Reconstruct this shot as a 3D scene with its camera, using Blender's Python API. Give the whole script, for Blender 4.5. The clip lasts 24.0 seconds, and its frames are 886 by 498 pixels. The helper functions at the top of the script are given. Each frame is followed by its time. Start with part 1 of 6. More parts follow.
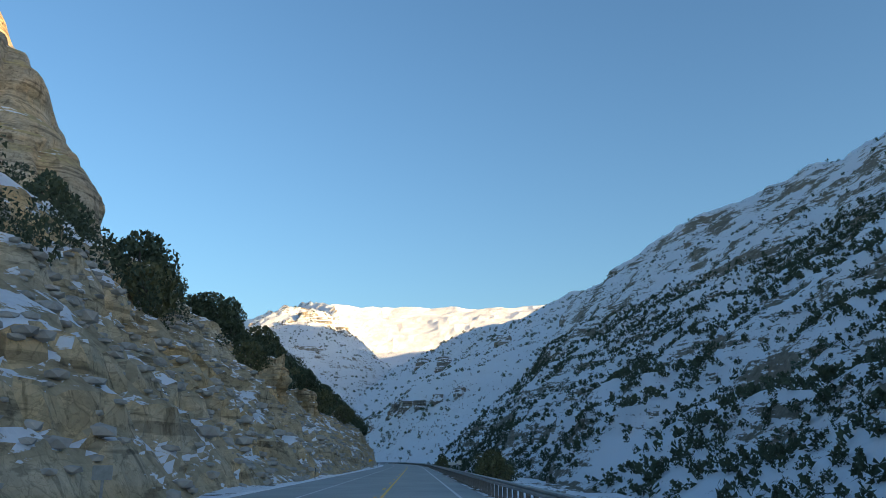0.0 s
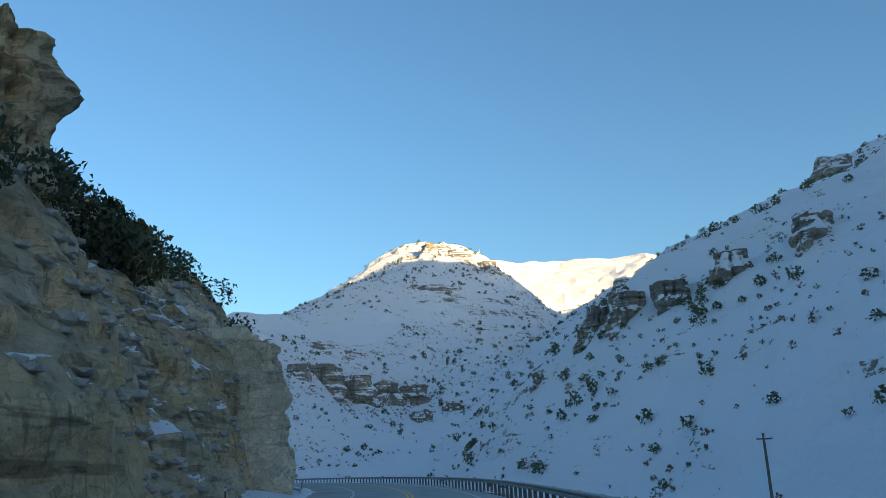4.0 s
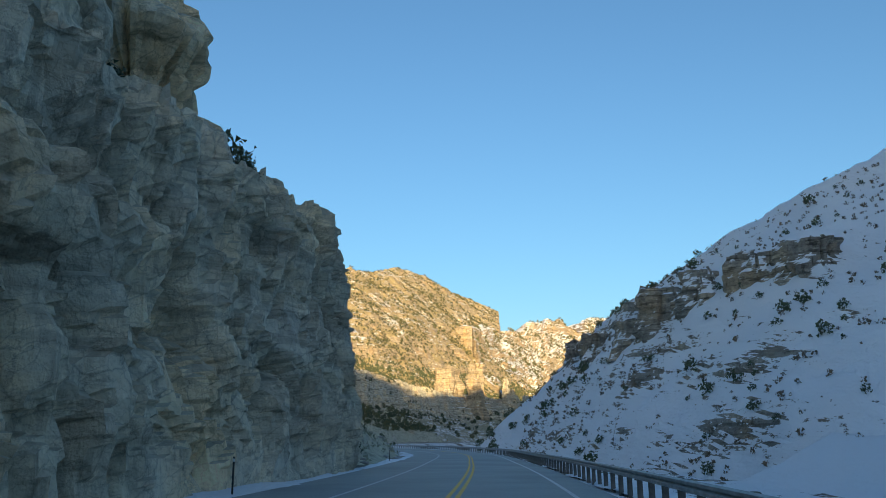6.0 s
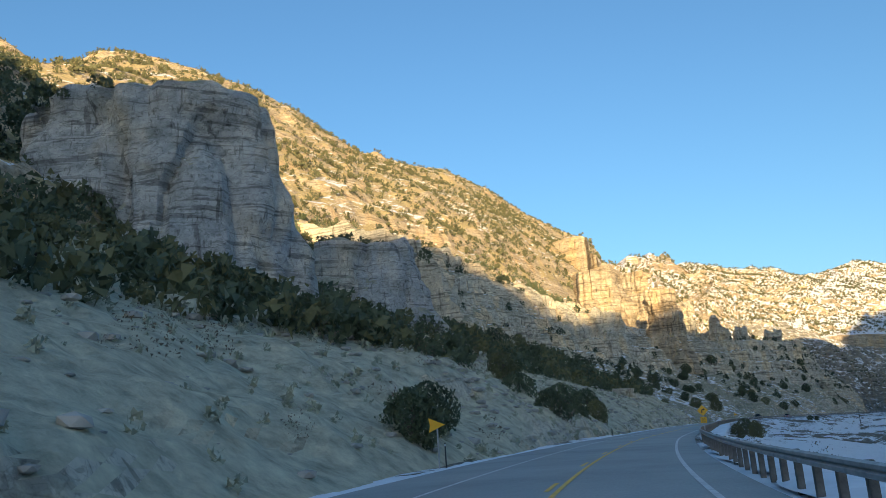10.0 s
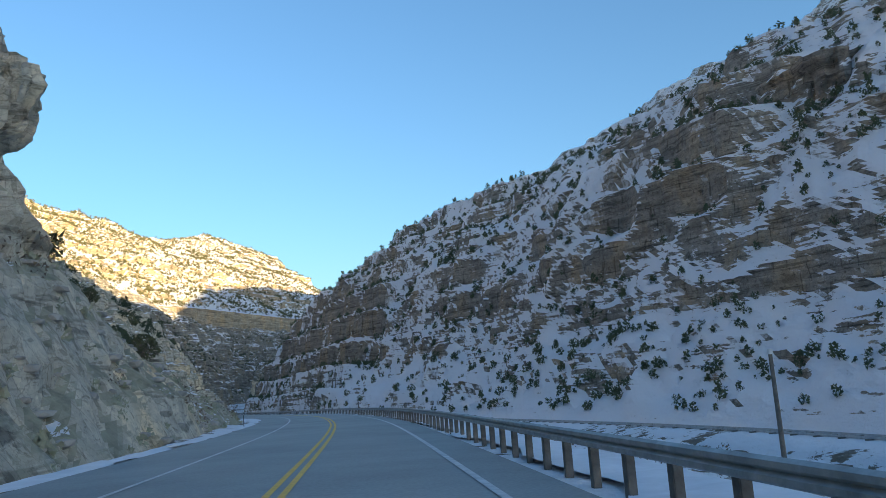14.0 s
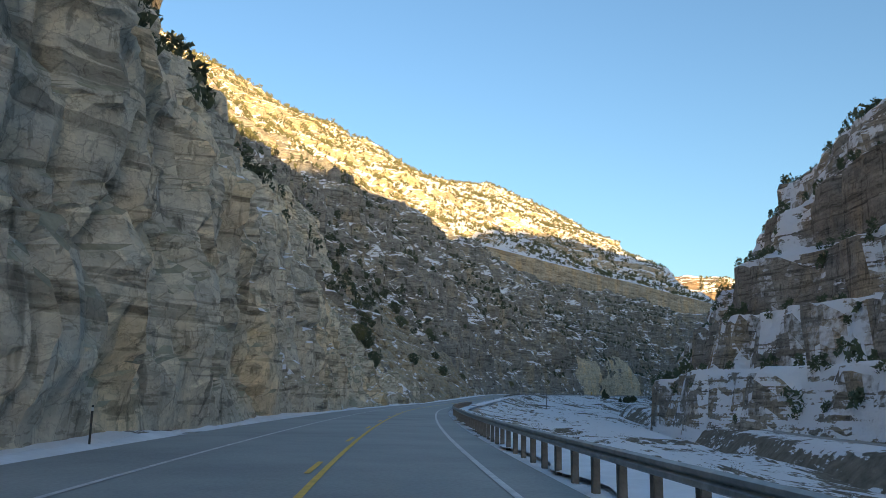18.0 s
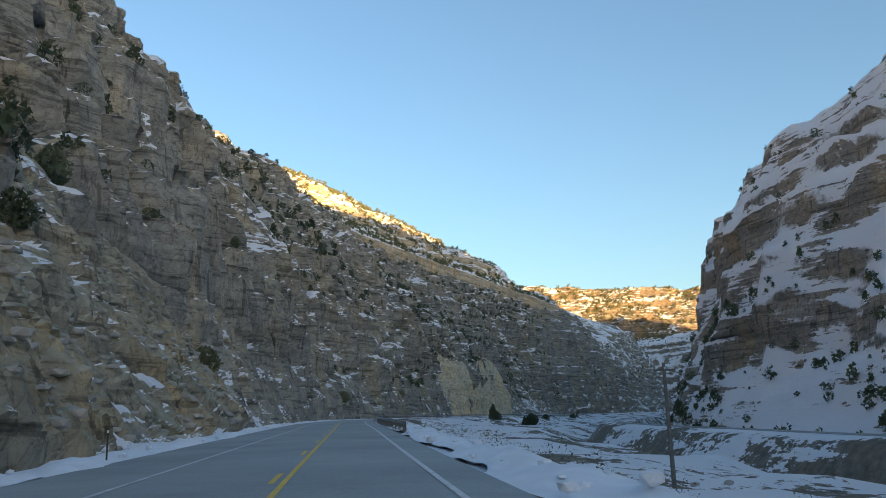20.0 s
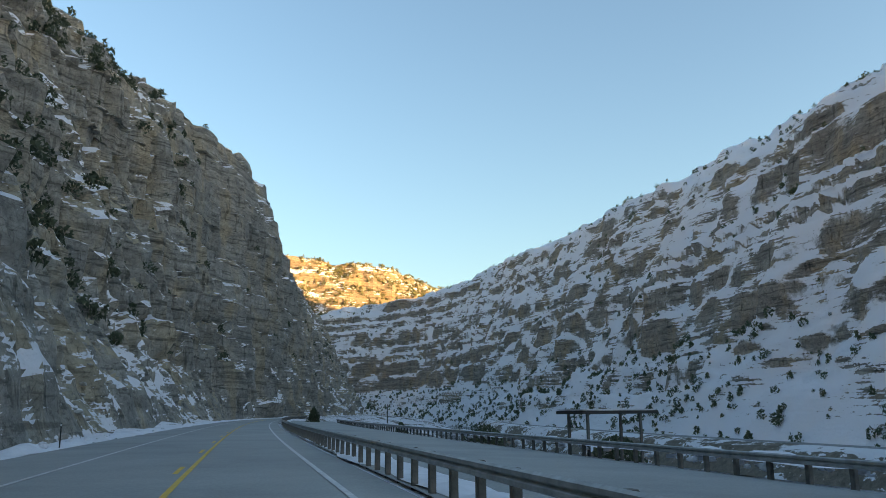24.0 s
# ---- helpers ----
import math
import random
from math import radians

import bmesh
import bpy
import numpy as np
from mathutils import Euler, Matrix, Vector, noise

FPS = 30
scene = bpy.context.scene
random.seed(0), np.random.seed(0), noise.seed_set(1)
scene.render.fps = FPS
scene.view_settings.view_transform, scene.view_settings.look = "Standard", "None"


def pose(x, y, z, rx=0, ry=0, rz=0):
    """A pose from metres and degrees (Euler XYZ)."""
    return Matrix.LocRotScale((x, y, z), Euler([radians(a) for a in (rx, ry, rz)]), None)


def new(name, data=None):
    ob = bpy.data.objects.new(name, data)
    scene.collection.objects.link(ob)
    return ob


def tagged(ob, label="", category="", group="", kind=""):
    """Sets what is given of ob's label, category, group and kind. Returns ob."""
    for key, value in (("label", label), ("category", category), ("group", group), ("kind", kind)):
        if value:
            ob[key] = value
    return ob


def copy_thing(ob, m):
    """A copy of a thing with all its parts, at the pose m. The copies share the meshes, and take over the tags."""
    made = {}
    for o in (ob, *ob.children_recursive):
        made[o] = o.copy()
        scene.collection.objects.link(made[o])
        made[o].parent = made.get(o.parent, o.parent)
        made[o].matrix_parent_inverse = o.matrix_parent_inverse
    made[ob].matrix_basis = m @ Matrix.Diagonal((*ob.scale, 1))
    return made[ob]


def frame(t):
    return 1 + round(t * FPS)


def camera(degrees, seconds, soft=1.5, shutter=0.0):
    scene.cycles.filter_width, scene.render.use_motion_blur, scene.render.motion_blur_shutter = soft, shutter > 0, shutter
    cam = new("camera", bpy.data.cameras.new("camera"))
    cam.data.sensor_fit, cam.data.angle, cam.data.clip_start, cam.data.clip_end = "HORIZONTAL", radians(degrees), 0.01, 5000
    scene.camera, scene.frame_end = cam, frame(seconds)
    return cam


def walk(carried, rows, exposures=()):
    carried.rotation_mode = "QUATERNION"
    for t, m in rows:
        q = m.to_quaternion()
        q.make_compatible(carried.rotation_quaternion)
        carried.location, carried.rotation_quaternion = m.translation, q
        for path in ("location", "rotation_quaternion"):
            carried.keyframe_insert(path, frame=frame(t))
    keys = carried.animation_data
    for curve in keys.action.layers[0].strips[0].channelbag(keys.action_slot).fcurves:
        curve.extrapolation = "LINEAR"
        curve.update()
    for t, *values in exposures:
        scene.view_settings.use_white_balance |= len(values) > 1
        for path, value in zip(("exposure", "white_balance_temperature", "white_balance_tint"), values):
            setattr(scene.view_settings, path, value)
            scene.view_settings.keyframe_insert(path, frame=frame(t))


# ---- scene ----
# The canyon is laid out at 0.286 of its size.
cam = camera(58.3, 24.0, 0.55)
ROWS = [
    (0.0, 0, 0, 0.46, -10.5, 14.9, 0.3),
    (0.5, 2.81, 18.79, 0.46, -6.8, 15.2, 0.3),
    (1.0, 5.61, 37.58, 0.46, -7.2, 15.4, 0.3),
    (1.5, 8.35, 56.39, 0.46, -7.05, 15.6, 0.3),
    (3.5, 15.31, 132.01, 0.46, 0.04, 15.47, 0.91),
    (4.0, 15.26, 151.01, 0.43, 2.02, 15.31, 2.32),
    (4.5, 14.08, 169.96, 0.38, 6.06, 15.43, 1.12),
    (5.0, 9.4, 188.33, 0.33, 22.22, 14.76, -2.63),
    (5.5, 0.44, 205.05, 0.29, 37.52, 14.24, -2.58),
    (6.0, -11.29, 219.98, 0.27, 44.65, 13.82, 0.45),
    (6.5, -23.83, 234.26, 0.28, 46.98, 13.97, 1.22),
    (7.0, -37.18, 247.76, 0.32, 49.85, 14.48, -0.15),
    (7.5, -52.56, 258.87, 0.42, 61.49, 13.9, -2.64),
    (8.0, -69.42, 267.6, 0.51, 68.23, 13.38, -0.78),
    (8.5, -86.66, 275.61, 0.55, 70.62, 13.05, 2.08),
    (9.0, -103.28, 284.78, 0.6, 67.72, 13.08, 1.98),
    (9.5, -118.06, 296.67, 0.7, 57.08, 13.32, 2.17),
    (10.0, -130.46, 311.03, 0.8, 46.73, 13.48, 3.74),
    (10.5, -140.4, 327.21, 0.89, 30.46, 12.21, 5.56),
    (12.5, -171.76, 396.27, 1.19, 19.16, 11.58, 3.41),
    (13.0, -176.43, 414.68, 1.17, 8.79, 10.65, 4.48),
    (13.5, -179.18, 433.48, 1.07, 2.63, 10.17, 4.98),
    (14.0, -181.44, 452.34, 0.94, 1.51, 9.94, 3.88),
    (14.5, -184.1, 471.15, 0.79, 0.77, 9.84, 2.11),
    (15.0, -188.34, 489.66, 0.57, 6.81, 9.98, 0.77),
    (15.5, -194.47, 507.64, 0.33, 11.95, 10.03, -0.46),
    (16.0, -201.06, 525.46, 0.14, 11.87, 9.71, 0.8),
    (16.5, -207.89, 543.19, -0.01, 12.56, 10.21, -0.01),
    (17.0, -215.66, 560.53, -0.17, 16.18, 10.1, -1.37),
    (17.5, -224.54, 577.32, -0.3, 21.96, 10.33, -1.81),
    (19.5, -251.57, 648.15, -0.4, 7.67, 11.37, 2.97),
    (20.0, -255.7, 666.7, -0.19, 5.99, 12.24, 1.89),
    (20.5, -259.8, 685.25, 0.11, 5.24, 13.34, 1.39),
    (21.0, -263.81, 703.82, 0.38, 3.2, 11.65, 1.53),
    (21.5, -266.65, 722.6, 0.57, -3.08, 11.87, 2.39),
    (22.0, -266.83, 741.58, 0.68, -11.4, 11.68, 3.37),
    (22.5, -264.93, 760.48, 0.75, -18.7, 11.73, 3.36),
    (23.0, -262.19, 779.28, 0.82, -21.9, 11.83, 2.61),
    (23.5, -259.29, 798.06, 0.86, -23.1, 11.75, 1.28),
    (24.0, -256.46, 816.85, 0.85, -22.43, 11.73, 0.43),
]
walk(cam, [(t, pose(x, y, z, 90 + pitch, roll, yaw)) for t, x, y, z, yaw, pitch, roll in ROWS], [(0, 1.3, 6500, 7), (1.5, 1.3, 6450, 7), (4, 1.3, 6350, 3), (5, 0.95, 6100, 2), (6, 1.05, 6300, 4), (7, 0.92, 6350, 4), (8, 1.3, 6400, 5), (9, 1.25, 6400, 5), (10, 1.15, 6150, 5), (13, 1.45, 6350, 7), (14, 1.5, 6300, 7), (16, 1.45, 6350, 7), (17, 1.5, 6700, 8), (20, 1.75, 7800, 11), (22, 1.95, 8700, 12), (24, 2.1, 8900, 12)])
# ---- world and sun ----
SUN_AZIMUTH, SUN_HEIGHT = radians(135), radians(5.6)    # azimuth clockwise from +y
world = bpy.data.worlds.new("sky")
scene.world = world
world.use_nodes = True
wt = world.node_tree
sky = wt.nodes.new("ShaderNodeTexSky")
sky.sky_type, sky.sun_disc = "NISHITA", False
sky.sun_elevation, sky.sun_rotation = SUN_HEIGHT, SUN_AZIMUTH
sky.air_density, sky.dust_density, sky.ozone_density = 1.0, 1.4, 3.0
wt.links.new(sky.outputs[0], wt.nodes["Background"].inputs[0])
wt.nodes["Background"].inputs[1].default_value = 0.15
sun = new("sun", bpy.data.lights.new("sun", "SUN"))
sun.data.energy, sun.data.angle, sun.data.color = 5.0, radians(0.5), (1.0, 0.70, 0.36)
sun_way = Vector((math.sin(SUN_AZIMUTH) * math.cos(SUN_HEIGHT), math.cos(SUN_AZIMUTH) * math.cos(SUN_HEIGHT), math.sin(SUN_HEIGHT)))
sun.rotation_euler = sun_way.to_track_quat("Z", "Y").to_euler()

# ---- numbers: noise and the route ----
def lattice(ix, iy, iz, seed):
    h = (ix * 374761393 + iy * 668265263 + iz * 2147483647 + seed * 1274126177) & 0x7FFFFFFF
    h = ((h ^ (h >> 13)) * 1274126177) & 0x7FFFFFFF
    h = ((h ^ (h >> 16)) * 668265263) & 0x7FFFFFFF
    return ((h ^ (h >> 15)) & 0xFFFF) / 32767.5 - 1.0


def vnoise(p, seed=0):
    """Smooth noise from -1 to 1 at the rows of p."""
    f = np.floor(p).astype(np.int64)
    w = p - f
    w = w * w * (3 - 2 * w)
    out = 0
    for dx in (0, 1):
        for dy in (0, 1):
            for dz in (0, 1):
                k = (w[:, 0] if dx else 1 - w[:, 0]) * (w[:, 1] if dy else 1 - w[:, 1]) * (w[:, 2] if dz else 1 - w[:, 2])
                out = out + k * lattice(f[:, 0] + dx, f[:, 1] + dy, f[:, 2] + dz, seed)
    return out


def fbm(p, octaves=4, seed=0, gain=0.5):
    out, a = 0, 1.0
    for o in range(octaves):
        out = out + a * vnoise(p * 2.0 ** o + 17.3 * o, seed + o)
        a *= gain
    return out


# rough centre line of the road, one point for each station, from station -3 on
COARSE = np.array([(-17.36, -112.67), (-11.74, -75.09), (-6.13, -37.51), (-0.51, 0.08), (5.1, 37.66), (10.37, 75.28), (14.04, 113.06), (14.74, 151.0), (8.92, 188.15), (-11.69, 219.64), (-37.52, 247.37), (-69.64, 267.14), (-103.56, 284.35), (-130.88, 310.73), (-149.9, 343.69), (-166.02, 378.14), (-176.94, 414.58), (-181.95, 452.28), (-188.83, 489.52), (-201.54, 525.28), (-216.12, 560.3), (-233.33, 594.19), (-246.95, 629.7), (-256.2, 666.59), (-264.32, 703.72), (-267.35, 741.61), (-262.7, 779.36), (-256.97, 816.93), (-250.7, 854.43), (-242.14, 891.5), (-229.75, 927.47), (-214.29, 962.21), (-198.84, 996.91), (-185.86, 1032.57), (-176.02, 1069.26)])


# height of the road along the route: it climbs to a crest, dips and climbs again
RISE = np.array([(-3, 0.0), (4, -0.03), (4.5, -0.08), (5, -0.13), (5.5, -0.17), (6, -0.19), (6.5, -0.18), (7, -0.14), (7.5, -0.04), (8, 0.05), (8.5, 0.09), (9, 0.14), (9.5, 0.24), (10, 0.34), (10.5, 0.43), (11, 0.51), (11.5, 0.59), (12, 0.68), (12.5, 0.73), (13, 0.71), (13.5, 0.61), (14, 0.48), (14.5, 0.33), (15, 0.11), (15.5, -0.13), (16, -0.32), (16.5, -0.47), (17, -0.63), (17.5, -0.76), (18, -0.82), (18.5, -0.86), (19, -0.9), (19.5, -0.86), (20, -0.65), (20.5, -0.35), (21, -0.08), (21.5, 0.11), (22, 0.22), (22.5, 0.29), (23, 0.36), (23.5, 0.4), (24, 0.39), (26, 0.5), (31, 0.7)])


def height(s):
    return np.interp(s, RISE[:, 0], RISE[:, 1])


def along(knots, at):
    """Places and left-hand ways on a smooth line through the knots, at knot numbers."""
    at = np.clip(at, 0, len(knots) - 1.001)
    i = at.astype(int)
    f = (at - i)[:, None]
    a, b, c, d = (knots[np.clip(i + k, 0, len(knots) - 1)] for k in (-1, 0, 1, 2))
    p = 0.5 * (2 * b + (c - a) * f + (2 * a - 5 * b + 4 * c - d) * f ** 2 + (3 * b - a - 3 * c + d) * f ** 3)
    v = 0.5 * ((c - a) + 2 * (2 * a - 5 * b + 4 * c - d) * f + 3 * (3 * b - a - 3 * c + d) * f ** 2)
    v /= np.linalg.norm(v, axis=1)[:, None]
    return p, np.stack([-v[:, 1], v[:, 0]], 1)


# the line refined at every half station: the driven lane lies half a metre right of the centre
ROUTE = along(COARSE, np.arange(0, len(COARSE) - 0.9, 0.5))[0]
lane = {r[0]: np.array(r[1:3]) for r in ROWS}
for t, p in lane.items():
    if t - 0.5 in lane and t + 0.5 in lane:
        way = lane[t + 0.5] - lane[t - 0.5]
        ROUTE[round((t + 3) * 2)] = p + 0.515 * np.array((-way[1], way[0])) / np.linalg.norm(way)


def centre(s):
    """Places on the centre line and the way to its left, at stations s."""
    return along(ROUTE, (np.atleast_1d(np.asarray(s, float)) + 3) * 2)


def beside(s, u, z):
    """World point at station s, u metres to the left of the centre line, at height z."""
    p, n = centre(s)
    return (float(p[0, 0] + n[0, 0] * u), float(p[0, 1] + n[0, 1] * u), z + float(height(s)))


def line(*rows):
    """A line of points given as (station, u, z)."""
    return [beside(*r) for r in rows]


def resample(pts, n, smooth=True):
    p = np.array(pts, float)
    d = np.concatenate([[0], np.cumsum(np.linalg.norm(np.diff(p, axis=0), axis=1))])
    t = np.linspace(0, d[-1], n)
    if not smooth:
        return np.stack([np.interp(t, d, p[:, k]) for k in range(3)], 1)
    m = np.gradient(p, d, axis=0)
    i = np.clip(np.searchsorted(d, t, side="right") - 1, 0, len(d) - 2)
    h = (d[i + 1] - d[i])[:, None]
    f = ((t - d[i])[:, None]) / h
    return ((2 * f ** 3 - 3 * f ** 2 + 1) * p[i] + (f ** 3 - 2 * f ** 2 + f) * h * m[i] + (-2 * f ** 3 + 3 * f ** 2) * p[i + 1] + (f ** 3 - f ** 2) * h * m[i + 1])


# ---- materials ----
def material(name):
    m = bpy.data.materials.new(name)
    m.use_nodes = True
    return m, m.node_tree.nodes, m.node_tree.links, m.node_tree.nodes["Principled BSDF"]


def noise_node(nodes, links, scale, detail=6, rough=0.6, stretch=(1, 1, 1), coord="Object"):
    tc = nodes.new("ShaderNodeTexCoord")
    mp = nodes.new("ShaderNodeMapping")
    mp.inputs["Scale"].default_value = stretch
    n = nodes.new("ShaderNodeTexNoise")
    n.inputs["Scale"].default_value, n.inputs["Detail"].default_value, n.inputs["Roughness"].default_value = scale, detail, rough
    links.new(tc.outputs[coord], mp.inputs[0])
    links.new(mp.outputs[0], n.inputs["Vector"])
    return n.outputs["Fac"]


def ramp(nodes, links, fac, stops):
    r = nodes.new("ShaderNodeValToRGB")
    e = r.color_ramp.elements
    while len(e) < len(stops):
        e.new(0.5)
    for k, (pos, col) in enumerate(stops):
        e[k].position, e[k].color = pos, (*col, 1)
    links.new(fac, r.inputs[0])
    return r.outputs[0]


def mix(nodes, links, fac, a, b, blend="MIX"):
    m = nodes.new("ShaderNodeMix")
    m.data_type, m.blend_type = "RGBA", blend
    for sock, v in ((m.inputs[0], fac), (m.inputs[6], a), (m.inputs[7], b)):
        if isinstance(v, (int, float)):
            sock.default_value = v
        elif isinstance(v, tuple):
            sock.default_value = (*v, 1)
        else:
            links.new(v, sock)
    return m.outputs[2]


def maths(nodes, links, op, a, b):
    m = nodes.new("ShaderNodeMath")
    m.operation = op
    for sock, v in ((m.inputs[0], a), (m.inputs[1], b)):
        if isinstance(v, (int, float)):
            sock.default_value = v
        else:
            links.new(v, sock)
    return m.outputs[0]


def bump(nodes, links, bsdf, heights, strength, distance):
    b = nodes.new("ShaderNodeBump")
    b.inputs["Strength"].default_value, b.inputs["Distance"].default_value = strength, distance
    links.new(heights, b.inputs["Height"])
    links.new(b.outputs[0], bsdf.inputs["Normal"])


def slope_material(name, rocks, soil, snow=0.0, patch=0.35, steep=0.62, size=1.0, bands=0.5, joint_shade=0.65):
    """Layered rock on steep faces, soil or scree on gentler ones, snow lying where it can."""
    m, nodes, links, bsdf = material(name)
    big = noise_node(nodes, links, 0.11 / size, 5, 0.6)
    fine = noise_node(nodes, links, 2.3 / size, 8, 0.65)
    layers = noise_node(nodes, links, 0.9 / size, 5, 0.6, (0.12, 0.12, 1.6))
    streaks = noise_node(nodes, links, 1.1 / size, 5, 0.6, (1.0, 1.0, 0.14))
    rock = ramp(nodes, links, layers, [(0.3, rocks[0]), (0.5, rocks[1]), (0.7, rocks[2])])
    rock = mix(nodes, links, maths(nodes, links, "MULTIPLY", streaks, 0.25), rock, tuple(c * 0.6 for c in rocks[1]))
    tc = nodes.new("ShaderNodeTexCoord")
    mp = nodes.new("ShaderNodeMapping")
    mp.inputs["Scale"].default_value = (1.9 / size, 1.9 / size, 2.3 / size)
    bend = nodes.new("ShaderNodeMix")
    bend.data_type, bend.blend_type = "RGBA", "ADD"
    bend.inputs[0].default_value = 1.0
    links.new(tc.outputs["Object"], mp.inputs[0])
    links.new(mp.outputs[0], bend.inputs[6])
    links.new(fine, bend.inputs[7])
    cells, gaps = (nodes.new("ShaderNodeTexVoronoi") for _ in range(2))
    gaps.feature = "DISTANCE_TO_EDGE"
    cells.distance = "CHEBYCHEV"
    for v in (cells, gaps):
        v.inputs["Scale"].default_value = 1.0
        links.new(bend.outputs[2], v.inputs["Vector"])
    tone = nodes.new("ShaderNodeSeparateColor")
    links.new(cells.outputs["Color"], tone.inputs[0])
    small = nodes.new("ShaderNodeTexVoronoi")
    small.distance = "CHEBYCHEV"
    small.inputs["Scale"].default_value = 3.1
    links.new(bend.outputs[2], small.inputs["Vector"])
    chip = nodes.new("ShaderNodeSeparateColor")
    links.new(small.outputs["Color"], chip.inputs[0])
    rock = mix(nodes, links, 0.45, rock, ramp(nodes, links, tone.outputs[0], [(0.0, (0.66, 0.65, 0.63)), (0.5, (1.0, 1.0, 1.0)), (1.0, (1.2, 1.17, 1.1))]), "MULTIPLY")
    rock = mix(nodes, links, 0.35, rock, ramp(nodes, links, chip.outputs[0], [(0.0, (0.6, 0.59, 0.57)), (0.5, (1.0, 1.0, 1.0)), (1.0, (1.2, 1.18, 1.14))]), "MULTIPLY")
    # dark joints, plus shade under small ledges painted into the rock colour as level dashes
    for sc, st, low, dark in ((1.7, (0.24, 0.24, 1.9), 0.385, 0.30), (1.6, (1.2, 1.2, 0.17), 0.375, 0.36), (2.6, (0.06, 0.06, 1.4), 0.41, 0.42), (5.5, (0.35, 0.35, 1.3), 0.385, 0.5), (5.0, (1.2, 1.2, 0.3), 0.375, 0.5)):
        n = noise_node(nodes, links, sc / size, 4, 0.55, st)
        rock = mix(nodes, links, joint_shade, rock, ramp(nodes, links, n, [(low - 0.025, (dark, dark * 0.97, dark * 0.93)), (low + 0.015, (1, 1, 1))]), "MULTIPLY")
    shades = nodes.new("ShaderNodeTexVoronoi")
    shades.feature = "DISTANCE_TO_EDGE"
    shades.inputs["Scale"].default_value = 2.7
    links.new(bend.outputs[2], shades.inputs["Vector"])
    for v, wide, dark in ((gaps, 0.03, 0.25), (shades, 0.035, 0.4)):
        rock = mix(nodes, links, 0.4, rock, ramp(nodes, links, v.outputs["Distance"], [(0.0, (dark, dark * 0.96, dark * 0.9)), (wide, (1, 1, 1))]), "MULTIPLY")
    stain = noise_node(nodes, links, 0.28 / size, 4, 0.6, (1, 1, 0.45))
    rock = mix(nodes, links, 0.7, rock, ramp(nodes, links, stain, [(0.36, (0.80, 0.82, 0.84)), (0.5, (1, 1, 1)), (0.63, (1.26, 1.08, 0.84))]), "MULTIPLY")
    rock = mix(nodes, links, 0.6, rock, ramp(nodes, links, fine, [(0.25, (0.55, 0.54, 0.53)), (0.48, (1.0, 1.0, 1.0)), (0.75, (1.2, 1.2, 1.2))]), "MULTIPLY")
    ground = ramp(nodes, links, fine, [(0.3, tuple(c * 0.55 for c in soil)), (0.52, soil), (0.72, tuple(min(1, c * 1.35) for c in soil))])
    geo = nodes.new("ShaderNodeNewGeometry")
    xyz = nodes.new("ShaderNodeSeparateXYZ")
    links.new(geo.outputs["Normal"], xyz.inputs[0])
    up = maths(nodes, links, "ADD", xyz.outputs[2], maths(nodes, links, "MULTIPLY", maths(nodes, links, "SUBTRACT", fine, 0.5), 0.35))
    flat = ramp(nodes, links, up, [(steep - 0.07, (0, 0, 0)), (steep + 0.07, (1, 1, 1))])
    col = mix(nodes, links, flat, rock, ground)
    if snow > 0:
        lie = maths(nodes, links, "ADD", up, maths(nodes, links, "MULTIPLY", maths(nodes, links, "SUBTRACT", big, 0.5), patch * 2))
        mid = noise_node(nodes, links, 0.75 / size, 6, 0.7, (0.42, 0.42, 1.5))
        lie = maths(nodes, links, "ADD", lie, maths(nodes, links, "MULTIPLY", maths(nodes, links, "SUBTRACT", mid, 0.5), patch * 2.2))
        shelf = noise_node(nodes, links, 1.25 / size, 4, 0.55, (0.13, 0.13, 1.3))
        lie = maths(nodes, links, "ADD", lie, maths(nodes, links, "MULTIPLY", maths(nodes, links, "SUBTRACT", shelf, 0.5), 0.5))
        speck = noise_node(nodes, links, 3.4 / size, 5, 0.7, (0.6, 0.6, 1.4))
        lie = maths(nodes, links, "ADD", lie, maths(nodes, links, "MULTIPLY", maths(nodes, links, "SUBTRACT", speck, 0.5), 0.8))
        strata = noise_node(nodes, links, 2.1 / size, 4, 0.6, (0.055, 0.055, 1.25))
        lie = maths(nodes, links, "ADD", lie, maths(nodes, links, "MULTIPLY", maths(nodes, links, "SUBTRACT", strata, 0.5), bands))
        gully = noise_node(nodes, links, 0.15 / size, 4, 0.55, (1, 1, 0.16))
        lie = maths(nodes, links, "ADD", lie, maths(nodes, links, "MULTIPLY", maths(nodes, links, "SUBTRACT", gully, 0.5), bands * 0.8))
        edge = 1.15 - snow
        cover = ramp(nodes, links, lie, [(max(0.0, edge - 0.02), (0, 0, 0)), (min(1.0, edge + 0.02), (1, 1, 1))])
        cover = maths(nodes, links, "MULTIPLY", cover, ramp(nodes, links, up, [(0.20, (0, 0, 0)), (0.34, (1, 1, 1))]))
        col = mix(nodes, links, cover, col, (0.86, 0.87, 0.90))
    links.new(col, bsdf.inputs["Base Color"])
    bsdf.inputs["Roughness"].default_value = 0.9
    bsdf.inputs["Specular IOR Level"].default_value = 0.2
    bump(nodes, links, bsdf, maths(nodes, links, "ADD", maths(nodes, links, "ADD", fine, maths(nodes, links, "MULTIPLY", layers, 0.7)), maths(nodes, links, "ADD", maths(nodes, links, "MULTIPLY", tone.outputs[1], 0.8), maths(nodes, links, "MULTIPLY", chip.outputs[1], 0.7))), 0.9, 0.2 * size)
    return m


